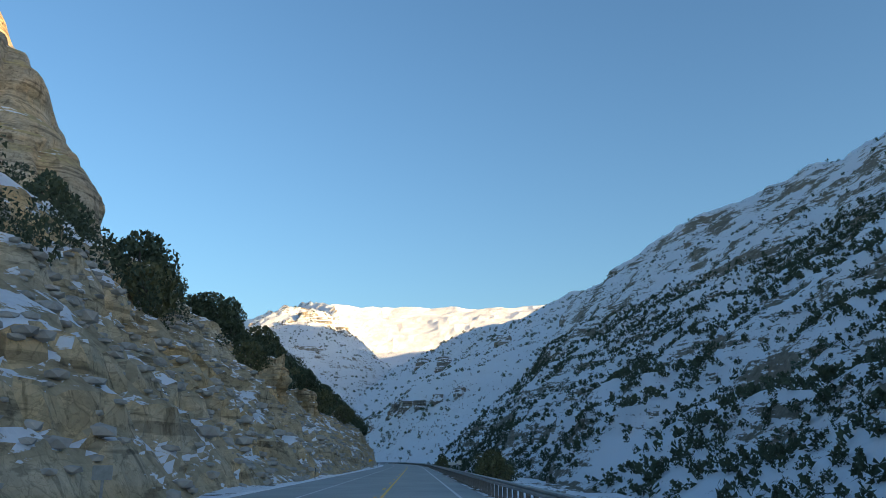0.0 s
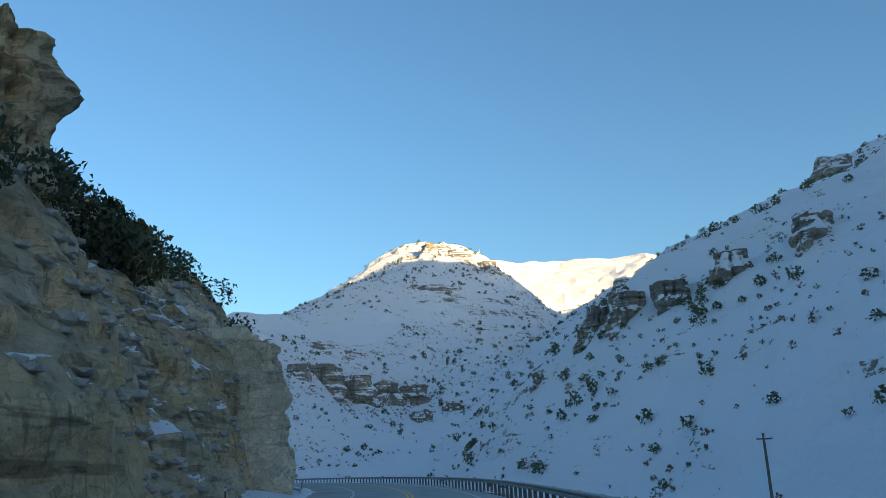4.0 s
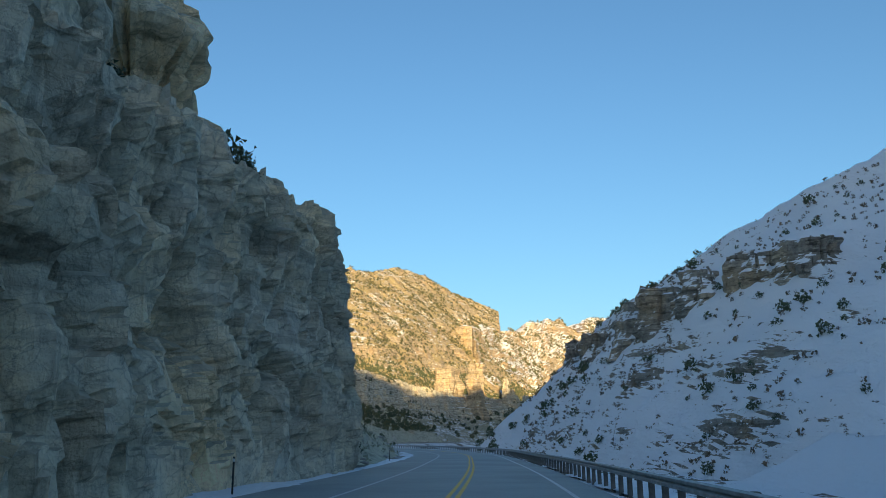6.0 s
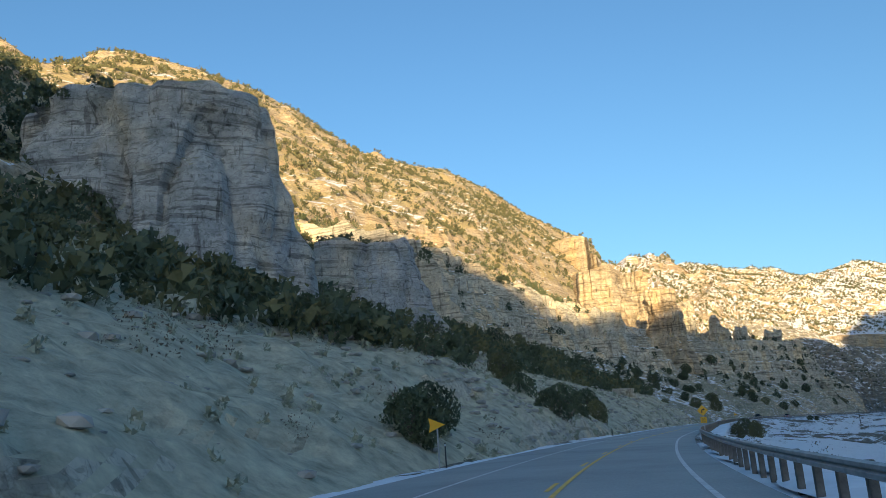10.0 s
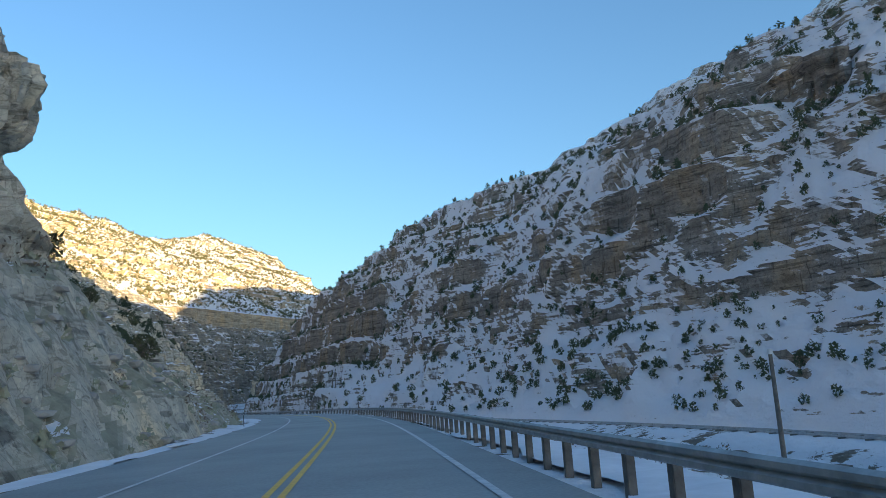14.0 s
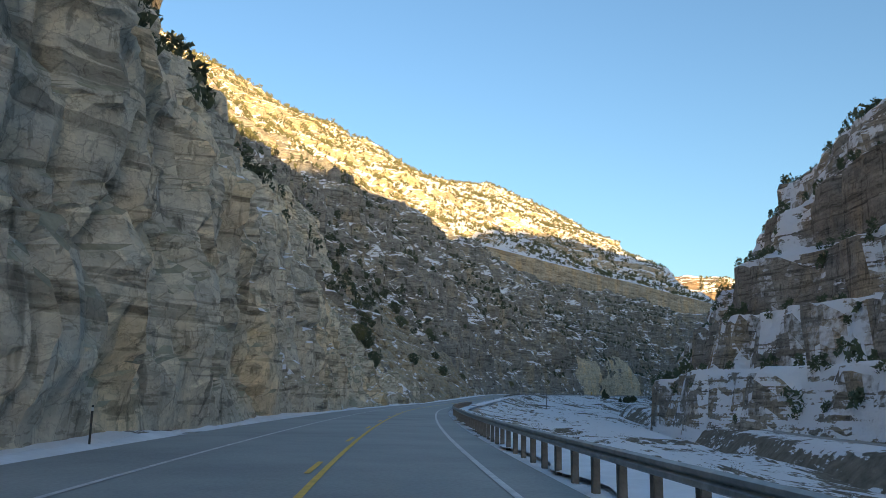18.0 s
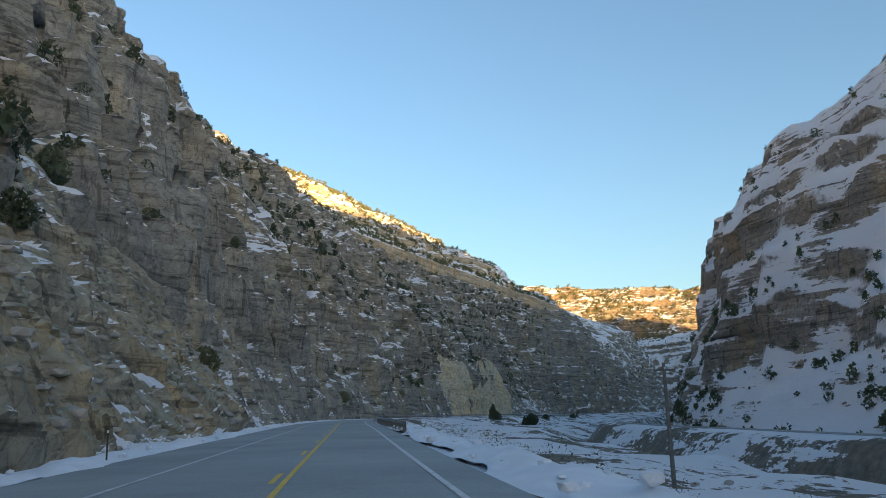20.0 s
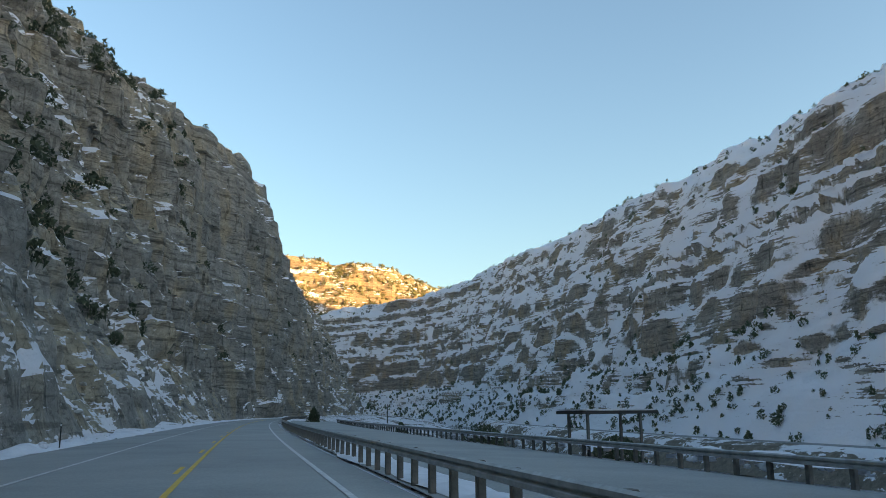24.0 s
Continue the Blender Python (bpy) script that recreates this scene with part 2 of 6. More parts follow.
def plain_material(name, colour, rough=0.6, metal=0.0, grain=8.0, spread=0.25, bumpy=0.0):
    m, nodes, links, bsdf = material(name)
    n = noise_node(nodes, links, grain, 6, 0.65)
    links.new(ramp(nodes, links, n, [(0.3, tuple(c * (1 - spread) for c in colour)), (0.7, tuple(min(1, c * (1 + spread)) for c in colour))]), bsdf.inputs["Base Color"])
    bsdf.inputs["Roughness"].default_value, bsdf.inputs["Metallic"].default_value = rough, metal
    if bumpy:
        bump(nodes, links, bsdf, n, bumpy, 0.02)
    return m


TAN = ((0.46, 0.35, 0.20), (0.60, 0.48, 0.31), (0.68, 0.59, 0.44))
DRAB = ((0.24, 0.23, 0.205), (0.36, 0.345, 0.305), (0.48, 0.46, 0.41))
GREY = ((0.56, 0.51, 0.405), (0.71, 0.655, 0.53), (0.80, 0.745, 0.62))
BROWN = ((0.22, 0.20, 0.175), (0.35, 0.322, 0.28), (0.50, 0.46, 0.40))
CREAM = ((0.42, 0.335, 0.23), (0.58, 0.48, 0.345), (0.72, 0.63, 0.48))
PALE = ((0.70, 0.60, 0.42), (0.84, 0.745, 0.56), (0.89, 0.81, 0.65))
pale_cut = slope_material("pale fresh cut rock", PALE, (0.55, 0.48, 0.36), 0.1, 0.5, joint_shade=0.4)
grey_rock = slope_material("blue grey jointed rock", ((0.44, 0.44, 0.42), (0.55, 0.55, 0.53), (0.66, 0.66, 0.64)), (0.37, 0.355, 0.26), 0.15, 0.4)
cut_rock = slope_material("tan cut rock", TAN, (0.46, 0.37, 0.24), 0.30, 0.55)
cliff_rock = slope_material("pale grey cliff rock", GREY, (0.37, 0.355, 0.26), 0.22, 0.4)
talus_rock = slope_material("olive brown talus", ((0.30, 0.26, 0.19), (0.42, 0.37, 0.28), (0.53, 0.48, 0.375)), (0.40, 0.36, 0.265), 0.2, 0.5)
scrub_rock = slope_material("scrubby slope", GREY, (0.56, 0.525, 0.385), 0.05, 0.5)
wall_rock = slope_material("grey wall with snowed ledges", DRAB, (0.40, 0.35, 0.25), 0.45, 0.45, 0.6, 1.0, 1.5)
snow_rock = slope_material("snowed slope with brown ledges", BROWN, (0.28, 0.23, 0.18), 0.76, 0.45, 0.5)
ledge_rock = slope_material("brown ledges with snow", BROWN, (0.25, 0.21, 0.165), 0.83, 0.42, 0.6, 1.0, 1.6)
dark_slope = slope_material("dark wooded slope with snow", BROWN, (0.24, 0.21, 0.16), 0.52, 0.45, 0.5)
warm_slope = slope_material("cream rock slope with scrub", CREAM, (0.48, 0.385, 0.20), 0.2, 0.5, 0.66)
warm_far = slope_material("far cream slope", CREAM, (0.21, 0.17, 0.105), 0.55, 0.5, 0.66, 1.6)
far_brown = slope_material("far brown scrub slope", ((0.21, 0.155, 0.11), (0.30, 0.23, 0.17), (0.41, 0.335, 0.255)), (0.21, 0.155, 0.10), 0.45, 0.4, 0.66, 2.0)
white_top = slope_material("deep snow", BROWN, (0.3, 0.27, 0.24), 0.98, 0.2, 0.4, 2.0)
asphalt, nodes, links, bsdf = material("asphalt")
worn = noise_node(nodes, links, 0.5, 6, 0.65)
grit = noise_node(nodes, links, 45, 2, 0.5)
grey = ramp(nodes, links, worn, [(0.32, (0.24, 0.25, 0.246)), (0.5, (0.30, 0.313, 0.306)), (0.68, (0.35, 0.363, 0.354))])
links.new(mix(nodes, links, 0.35, grey, ramp(nodes, links, grit, [(0.35, (0.75, 0.75, 0.75)), (0.65, (1.25, 1.25, 1.25))]), "MULTIPLY"), bsdf.inputs["Base Color"])
bsdf.inputs["Roughness"].default_value = 0.7
snow_mat = plain_material("old snow", (0.78, 0.80, 0.84), 0.8, 0, 3, 0.1, 0.6)
white_paint = plain_material("white road paint", (0.6, 0.6, 0.6), 0.6, 0, 10, 0.25)
yellow_paint = plain_material("yellow road paint", (0.78, 0.47, 0.04), 0.6, 0, 10, 0.2)
steel = plain_material("weathered galvanised steel", (0.36, 0.37, 0.37), 0.55, 0.25, 9, 0.3)
wood_post = plain_material("grey weathered timber", (0.15, 0.14, 0.125), 0.85, 0, 12, 0.35, 0.3)
verge_mat = slope_material("verge of snow and gravel", GREY, (0.25, 0.22, 0.18), 0.30, 0.6, 0.3)
bank_mat = slope_material("snowy river bank", BROWN, (0.22, 0.19, 0.15), 0.27, 0.5, 0.3)
needle = plain_material("juniper foliage", (0.035, 0.05, 0.022), 0.8, 0, 3, 0.5)


# ---- building helpers ----
def mesh_of(name, verts, faces, mat, smooth=False):
    me = bpy.data.meshes.new(name)
    me.from_pydata(verts, [], faces)
    me.materials.append(mat)
    if smooth:
        me.polygons.foreach_set("use_smooth", [True] * len(me.polygons))
    me.update()
    return me


def grid_mesh(name, p, mat, smooth=True):
    """A mesh from an (n, m, 3) net of points."""
    n, m = p.shape[:2]
    me = bpy.data.meshes.new(name)
    i = (np.arange(n - 1)[:, None] * m + np.arange(m - 1)[None, :]).ravel()
    quads = np.stack([i, i + m, i + m + 1, i + 1], 1).astype(np.int32)
    me.vertices.add(n * m)
    me.vertices.foreach_set("co", p.reshape(-1).astype(np.float32))
    me.loops.add(quads.size)
    me.loops.foreach_set("vertex_index", quads.ravel())
    me.polygons.add(len(quads))
    me.polygons.foreach_set("loop_start", np.arange(0, quads.size, 4, dtype=np.int32))
    me.polygons.foreach_set("use_smooth", np.full(len(quads), smooth))
    me.materials.append(mat)
    me.update(calc_edges=True)
    return me


def sheet(name, mat, label, category, lines, nu, nv, rough=1.0, ledge=0.0, step=3.0, crack=0.0, seed=0, size=6.0, keep=0.06, bias=1.0, talus=-9.0, smooth=False):
    """A hillside lofted over lines that run from its foot to its back, broken by ledges, cracks and hollows."""
    rails = np.stack([resample(l, nu) for l in lines], 0)
    d = np.concatenate([[0], np.cumsum(np.maximum(np.linalg.norm(np.diff(rails, axis=0), axis=2).mean(1), 0.5))])
    near = int(nv * 0.88)
    t = np.concatenate([d[-2] * np.linspace(0, 1, near) ** bias, np.linspace(d[-2], d[-1], nv - near + 1)[1:]])
    net = np.empty((nu, nv, 3))
    k = np.clip(np.searchsorted(d, t, side="right") - 1, 0, len(d) - 2)
    f = ((t - d[k]) / (d[k + 1] - d[k]))[None, :, None]
    net[:] = (rails[k].transpose(1, 0, 2) * (1 - f) + rails[k + 1].transpose(1, 0, 2) * f)
    gu, gv = np.gradient(net, axis=0), np.gradient(net, axis=1)
    nrm = np.cross(gu, gv)
    nrm /= np.linalg.norm(nrm, axis=2)[:, :, None] + 1e-9
    if nrm[:, :, 2].mean() < 0:
        nrm = -nrm
    p, q = net.reshape(-1, 3), nrm.reshape(-1, 3)
    soft = np.clip(t / (d[-1] * keep), 0.06, 1)[None, :].repeat(nu, 0).ravel()
    push = rough * fbm(p / size, 5, seed, 0.52)
    push += rough * 0.45 * (1 - 2.2 * np.abs(vnoise(p / (size * 0.55) + 9, seed + 31)))
    if crack:
        c = vnoise(p * np.array([1.1, 1.1, 0.22]) / (size * 0.22), seed + 50)
        push -= crack * np.clip(1 - np.abs(c) * 5, 0, 1)
        grain = max(size * 0.10, 3.2 * float(np.median(np.linalg.norm(gu, axis=2))), 3.2 * float(np.median(np.linalg.norm(gv, axis=2))))
        c = fbm(p * np.array([1.0, 1.0, 0.7]) / grain, 2, seed + 60)
        push += crack * 0.5 * (np.round(c * 2.2) / 2.2 if grain < 0.7 else np.tanh(c * 1.6) * 0.8)
    push = push * np.clip(0.35 + (p[:, 2] - talus) / 4, 0.35, 1)
    out = p + q * (push * soft)[:, None]
    if ledge:
        h = out[:, 2] + 0.3 * step * fbm(out * np.array([1, 1, 0.0]) / (size * 5), 3, seed + 70)
        h = h / step + 0.42 * vnoise(np.stack([h * 0, h * 0, h / (step * 1.4)], 1), seed + 71)
        fr = h - np.floor(h)
        sharp = np.clip((fr - 0.26) / 0.30, 0, 1)
        rib = fbm(out * np.array([1, 1, 0.28]) / (size * 1.7) + 4, 3, seed + 80)
        w = ledge * soft * np.clip(0.62 + 1.7 * rib, 0, 1)
        w = w * np.clip((out[:, 2] - talus) / 3, 0, 1)
        out += q * (w * step * 0.12 * np.clip(rib, 0, 1))[:, None]
        out[:, 2] += w * step * (sharp - fr)
    full = np.pad(out.reshape(nu, nv, 3), ((1, 1), (1, 1), (0, 0)), mode="edge")    # closed down to the ground all round
    full[0, :, 2] = full[-1, :, 2] = full[:, 0, 2] = full[:, -1, 2] = -6
    ob = new(name, grid_mesh(name, full, mat, smooth))
    tagged(ob, label, category, kind="structure")
    return out.reshape(nu, nv, 3)[:, :near]


def ribbon(name, mat, s0, s1, cols, label="", category="", kind="structure", step=0.02, parent=None, wobble=0.0, seed=0):
    """A strip along the route through (u, z) columns."""
    n = max(2, int((s1 - s0) / step) + 1)
    c, left = centre(np.linspace(s0, s1, n))
    rise = height(np.linspace(s0, s1, n))
    net = np.empty((n, len(cols), 3))
    for j, (u, z) in enumerate(cols):
        net[:, j, :2] = c + left * u
        net[:, j, 2] = z + rise
    if wobble:
        flat = net.reshape(-1, 3)
        a = np.array([min(1.0, max(0.0, (abs(u) - 2.3) / 2)) for u, z in cols])[None, :].repeat(n, 0).ravel()
        flat[:, 2] += wobble * a * fbm(flat / np.array([5, 5, 50]), 4, seed)
    me = grid_mesh(name, net, mat)
    ob = new(name, me)
    if parent:
        ob.parent = parent
        if label:
            tagged(ob, label)
    else:
        tagged(ob, label, category, kind=kind)
    return ob

# ---- ground and road ----
def plane_net(x0, x1, y0, y1, n, z):
    gx, gy = np.meshgrid(np.linspace(x0, x1, n), np.linspace(y0, y1, n), indexing="ij")
    return np.stack([gx, gy, np.full_like(gx, z)], 2)


tagged(new("ground", grid_mesh("ground", plane_net(-2200, 2200, -1600, 3000, 60, -4.8), bank_mat)), "snowy scrubland on the valley floor", "ground", kind="structure")
ribbon("river_bank", bank_mat, -3, 30.9, [(4.6, -0.06), (2.5, -0.05), (-1.5, -0.05), (-1.8, -0.06), (-2.4, -0.16), (-3.5, -0.5), (-5.5, -0.9), (-8, -1.2), (-10, -1.5), (-12.5, -1.7), (-15, -2.4), (-18, -3.3), (-24, -3.9)],
       "snowy bank of stones and scrub beside the road", "bank", step=0.012, wobble=0.45, seed=3)
ribbon("road", asphalt, -3, 30.9, [(2.05, -0.012), (1.5, 0.0), (0.0, 0.012), (-1.0, 0.0), (-1.5, -0.012)], "grey asphalt two lane canyon road", "road", step=0.02)

# ---- hillsides, rock by rock ----
L1 = sheet("cut_bank_south", cut_rock, "tan cut bank of loose rock under junipers", "cut bank", [
    line((-0.6, 2.7, -0.1), (0, 2.7, -0.1), (1, 2.7, -0.1), (2, 2.8, -0.1), (3, 2.7, -0.1), (4, 2.6, -0.1), (4.72, 2.7, -0.1)),
    line((-0.6, 5.5, 2.6), (0, 5.2, 2.4), (1, 5.2, 2.7), (2, 5.0, 2.8), (3, 4.6, 3.0), (4, 4.3, 2.6), (4.72, 3.6, 3.6)),
    line((-0.6, 12, 9), (0, 11.5, 8.4), (1, 11, 8), (2, 11.5, 9.4), (3, 10.8, 9.8), (4, 10.5, 8.6), (4.72, 7.5, 8)),
    line((-0.6, 30, 16), (0, 28, 14), (1, 26, 12.5), (2, 26, 13.5), (3, 24, 16), (4, 22, 14), (4.72, 16, 12)),
    line((-0.6, 80, 30), (0, 80, 34), (1, 75, 36), (2, 70, 38), (3, 60, 36), (4, 48, 30), (4.72, 34, 22))],
    780, 105, 0.42, 0.3, 1.2, 0.26, 1, 3.4, 0.02, 1.6)
L2 = sheet("roadside_cliff_south", pale_cut, "tan vertical rock cut beside the road", "cliff", [
    line((4.55, 2.6, -0.1), (5, 2.6, -0.1), (5.5, 2.6, -0.1), (6, 2.6, -0.1), (6.25, 2.6, -0.1), (6.46, 2.7, -0.1), (6.52, 4.2, -0.1)),
    line((4.55, 3.1, 3.8), (5, 3.1, 3.7), (5.25, 3.0, 3.7), (5.5, 3.0, 3.5), (6, 3.0, 3.8), (6.25, 3.0, 4.1), (6.46, 3.0, 4.3), (6.53, 4.6, 3.2)),
    line((4.55, 6.0, 5.0), (5, 5.8, 4.6), (5.5, 5.6, 4.6), (6, 5.4, 4.8), (6.25, 5.4, 5.0), (6.46, 5.0, 5.1), (6.54, 6, 4.0)),
    line((4.55, 9.5, 7.0), (5, 9.5, 6.4), (5.5, 9.0, 6.2), (6, 8.6, 6.4), (6.25, 8.4, 6.6), (6.46, 8, 6.2), (6.58, 8, 5.0)),
    line((4.55, 26, 15), (5, 24, 12), (5.5, 24, 11), (6, 24, 11), (6.25, 22, 11), (6.46, 20, 10), (6.6, 20, 8))],
    720, 190, 0.26, 0.3, 0.9, 0.46, 2, 2.6, 0.02, 1.5)
L3 = sheet("grassy_bank", scrub_rock, "grey earth bank strewn with stones above the road", "bank", [
    line((6.35, 2.7, -0.1), (7, 2.6, -0.1), (8, 2.6, -0.1), (9, 2.6, -0.1), (10, 2.6, -0.1), (11, 2.7, -0.1), (12.2, 2.7, -0.1)),
    line((6.35, 6.5, 2.0), (7, 7, 2.0), (8, 7.0, 2.3), (9, 7.5, 2.6), (10, 6.5, 2.2), (11, 5, 1.8), (12.2, 5, 1.6)),
    line((6.35, 14, 6.5), (7, 14, 5.4), (8, 14, 5.4), (9, 15, 6.6), (10, 14, 6.0), (11, 11, 4.6), (12.2, 11, 4.2)),
    line((6.4, 26, 11), (7, 28, 10), (8, 30, 11.5), (9, 32, 12.5), (10, 30, 11.5), (11, 24, 10), (12.2, 22, 10)),
    line((6.4, 44, 4), (7, 48, 4), (8, 50, 5), (9, 52, 6), (10, 50, 4), (11, 42, 3), (12.2, 40, 3))],
    640, 95, 0.4, 0.12, 2.0, 0.1, 3, 5.0, 0.02, 1.5)
M1 = sheet("sunlit_mountain", warm_slope, "cream rock mountain dotted with junipers, low sun on its upper half", "mountain", [
    [(-100, 220, 4), (-112, 248, 3), (-124, 272, 3), (-138, 295, 2), (-148, 318, 1), (-158, 342, 0), (-168, 368, -1), (-180, 396, -1), (-188, 430, -1), (-200, 470, -1), (-214, 516, -1)],
    [(-150, 205, 34), (-160, 238, 33), (-168, 272, 29), (-179, 297, 28), (-183, 321, 26), (-197, 348, 24), (-205, 378, 22), (-214, 410, 24), (-224, 440, 22), (-232, 480, 20), (-240, 514, 18)],
    [(-216, 200, 66), (-226, 235, 60), (-226, 270, 53), (-222, 298, 48), (-218, 322, 44), (-222, 345, 44), (-230, 375, 44), (-232, 405, 42), (-244, 440, 44), (-256, 480, 44), (-262, 512, 38)],
    [(-300, 195, 118), (-296, 228, 111.5), (-294, 258, 101), (-292, 290, 96.5), (-292, 321, 96), (-292, 342, 85.5), (-291, 361.5, 79), (-291, 370, 86), (-291, 387, 88.5), (-292, 445, 78.5), (-320, 506, 92), (-328, 546, 87.5), (-328, 590, 79)],
    [(-370, 190, 90), (-370, 230, 90), (-370, 265, 80), (-370, 300, 70), (-370, 325, 60), (-370, 350, 60), (-370, 380, 60), (-370, 405, 55), (-380, 460, 55), (-400, 510, 55), (-400, 560, 50), (-390, 600, 45)]],
    320, 180, 1.3, 0.2, 5.0, 0.35, 4, 16.0, 0.03)
L4 = sheet("castle_ridge", cliff_rock, "grey castellated cliff over a wooded scree slope", "cliff", [
    line((11.9, 2.7, -0.1), (12.5, 2.7, -0.1), (13, 2.7, -0.1), (13.5, 2.7, -0.1), (14, 2.7, -0.1), (14.5, 2.8, -0.1), (15, 2.8, -0.1), (15.35, 2.8, -0.1)),
    line((11.9, 6, 2.0), (12.5, 6, 2.0), (13, 6, 2.2), (13.5, 5.6, 2.4), (14, 4.6, 2.4), (14.35, 4.6, 3.0), (14.6, 5, 2.0), (15, 6, 1.8), (15.35, 6, 2.0)),
    line((11.9, 20, 9), (12.5, 20, 9), (13, 17, 8.5), (13.5, 14.5, 7.6), (14, 10, 6), (14.35, 7.5, 5.6), (14.6, 8, 4.6), (15, 12, 5.5), (15.35, 10, 5.5)),
    line((11.9, 27, 20), (12.5, 25, 18.5), (13, 21.5, 15.2), (13.5, 19, 13.6), (14, 13.4, 13.4), (14.35, 9.6, 12.8), (14.6, 9.6, 11.6), (15, 15, 11), (15.35, 14, 10.5)),
    line((11.9, 34, 23), (12.5, 33, 20.5), (13, 31, 16.4), (13.5, 29, 15), (14, 24, 14.4), (14.35, 18, 14.4), (14.6, 20, 14), (15, 22, 13), (15.35, 22, 12.5)),
    line((11.9, 60, 28), (12.5, 56, 24), (13, 52, 22), (13.5, 48, 20), (14, 44, 18), (14.35, 44, 16), (14.6, 44, 16), (15, 44, 15), (15.35, 44, 15))],
    640, 160, 0.65, 0.75, 2.0, 0.55, 5, 3.6, 0.02, 1.3, talus=7)
L5 = sheet("roadside_cliff_north", cliff_rock, "pale grey vertical cliff rising from the road edge", "cliff", [
    line((15.2, 2.8, -0.1), (16, 2.8, -0.1), (16.5, 2.7, -0.1), (17, 2.7, -0.1), (17.5, 2.7, -0.1), (18, 2.7, -0.1), (18.6, 2.7, -0.1), (19.2, 2.8, -0.1), (19.8, 2.8, -0.1)),
    line((15.2, 6, 2.0), (16, 4.5, 3.4), (16.5, 3.6, 4.6), (17, 3.6, 5.6), (17.5, 3.6, 5.8), (18, 3.6, 5.6), (18.6, 3.8, 5), (19.2, 5, 3.2), (19.8, 6, 2.4)),
    line((15.2, 10, 5.5), (16, 6.5, 6.6), (16.5, 5.2, 7.4), (17, 5.2, 8.6), (17.5, 5.2, 9), (18, 5.4, 9), (18.6, 6.5, 9.5), (19.2, 9, 7.5), (19.8, 10, 6)),
    line((15.2, 16, 11), (16, 12, 12), (16.5, 11, 12.5), (17, 11, 12.5), (17.5, 11, 13.5), (18, 11, 15), (18.6, 12, 17), (19.2, 14, 16), (19.8, 14, 16)),
    line((15.2, 44, 16), (16, 40, 18), (16.5, 38, 18), (17, 36, 20), (17.5, 34, 24), (18, 34, 26), (18.6, 32, 28), (19.2, 30, 28), (19.8, 30, 30))],
    900, 140, 0.5, 0.5, 1.3, 0.5, 6, 3.2, 0.02, 1.5)
L6 = sheet("great_left_wall", wall_rock, "tall grey canyon wall with snow on its ledges", "cliff", [
    line((19.5, 2.8, -0.1), (20.2, 2.9, -0.1), (21, 3.0, -0.1), (21.8, 3.0, -0.1), (22.5, 3.0, -0.1), (23.2, 2.8, -0.1), (24, 2.8, -0.1), (25, 3.5, -0.1), (26, 4, -0.1)),
    line((19.5, 6, 3), (20.2, 7, 3.2), (21, 6, 6), (21.8, 5.4, 7), (22.5, 5, 6), (23.2, 4.4, 6), (24, 4.4, 6), (25, 7, 6), (26, 7, 7)),
    line((19.5, 13, 13), (20.2, 13, 13), (21, 10, 17), (21.8, 9.5, 16), (22.5, 8.5, 14.5), (23.2, 6.2, 11), (24, 6.2, 10.5), (25, 12, 16), (26, 9.5, 22)),
    line((19.5, 18, 19), (20.2, 21, 23.5), (21, 17, 25.5), (21.8, 15, 24), (22.5, 13, 21), (23.2, 11, 18), (24, 12, 18), (25, 17, 26.5), (26, 12, 29)),
    line((19.5, 30, 29), (20.2, 32, 31), (21, 30, 35), (21.8, 28, 36), (22.5, 24, 34), (23.2, 24, 30), (24, 22, 29), (25, 24, 34), (26, 17, 33)),
    line((19.5, 60, 40), (20.2, 62, 46), (21, 60, 50), (21.8, 60, 52), (22.5, 60, 52), (23.2, 60, 42), (24, 60, 40), (25, 60, 40), (26, 60, 40))],
    860, 190, 1.3, 0.95, 2.8, 0.9, 7, 6.0, 0.02, 1.3, talus=3)
L9 = sheet("talus_bank", talus_rock, "tan talus bank with scattered stones under the great wall", "bank", [
    line((19.2, 2.7, -0.1), (19.8, 2.7, -0.1), (20.3, 2.75, -0.1), (20.6, 2.8, -0.1), (20.85, 3.3, -0.1)),
    line((19.2, 5.4, 3.3), (19.8, 5.8, 3.6), (20.3, 5.6, 3.6), (20.6, 4.6, 2.4), (20.85, 4.2, 1.0)),
    line((19.2, 9.6, 8.2), (19.8, 10.6, 9.4), (20.3, 9.4, 8.8), (20.6, 7.0, 6.0), (20.85, 5.4, 2.4)),
    line((19.2, 17, 9), (19.8, 17, 11), (20.3, 15, 9.5), (20.6, 11, 6), (20.85, 8, 2))],
    300, 90, 0.4, 0.2, 1.2, 0.22, 29, 3.4, 0.02, 1.4)
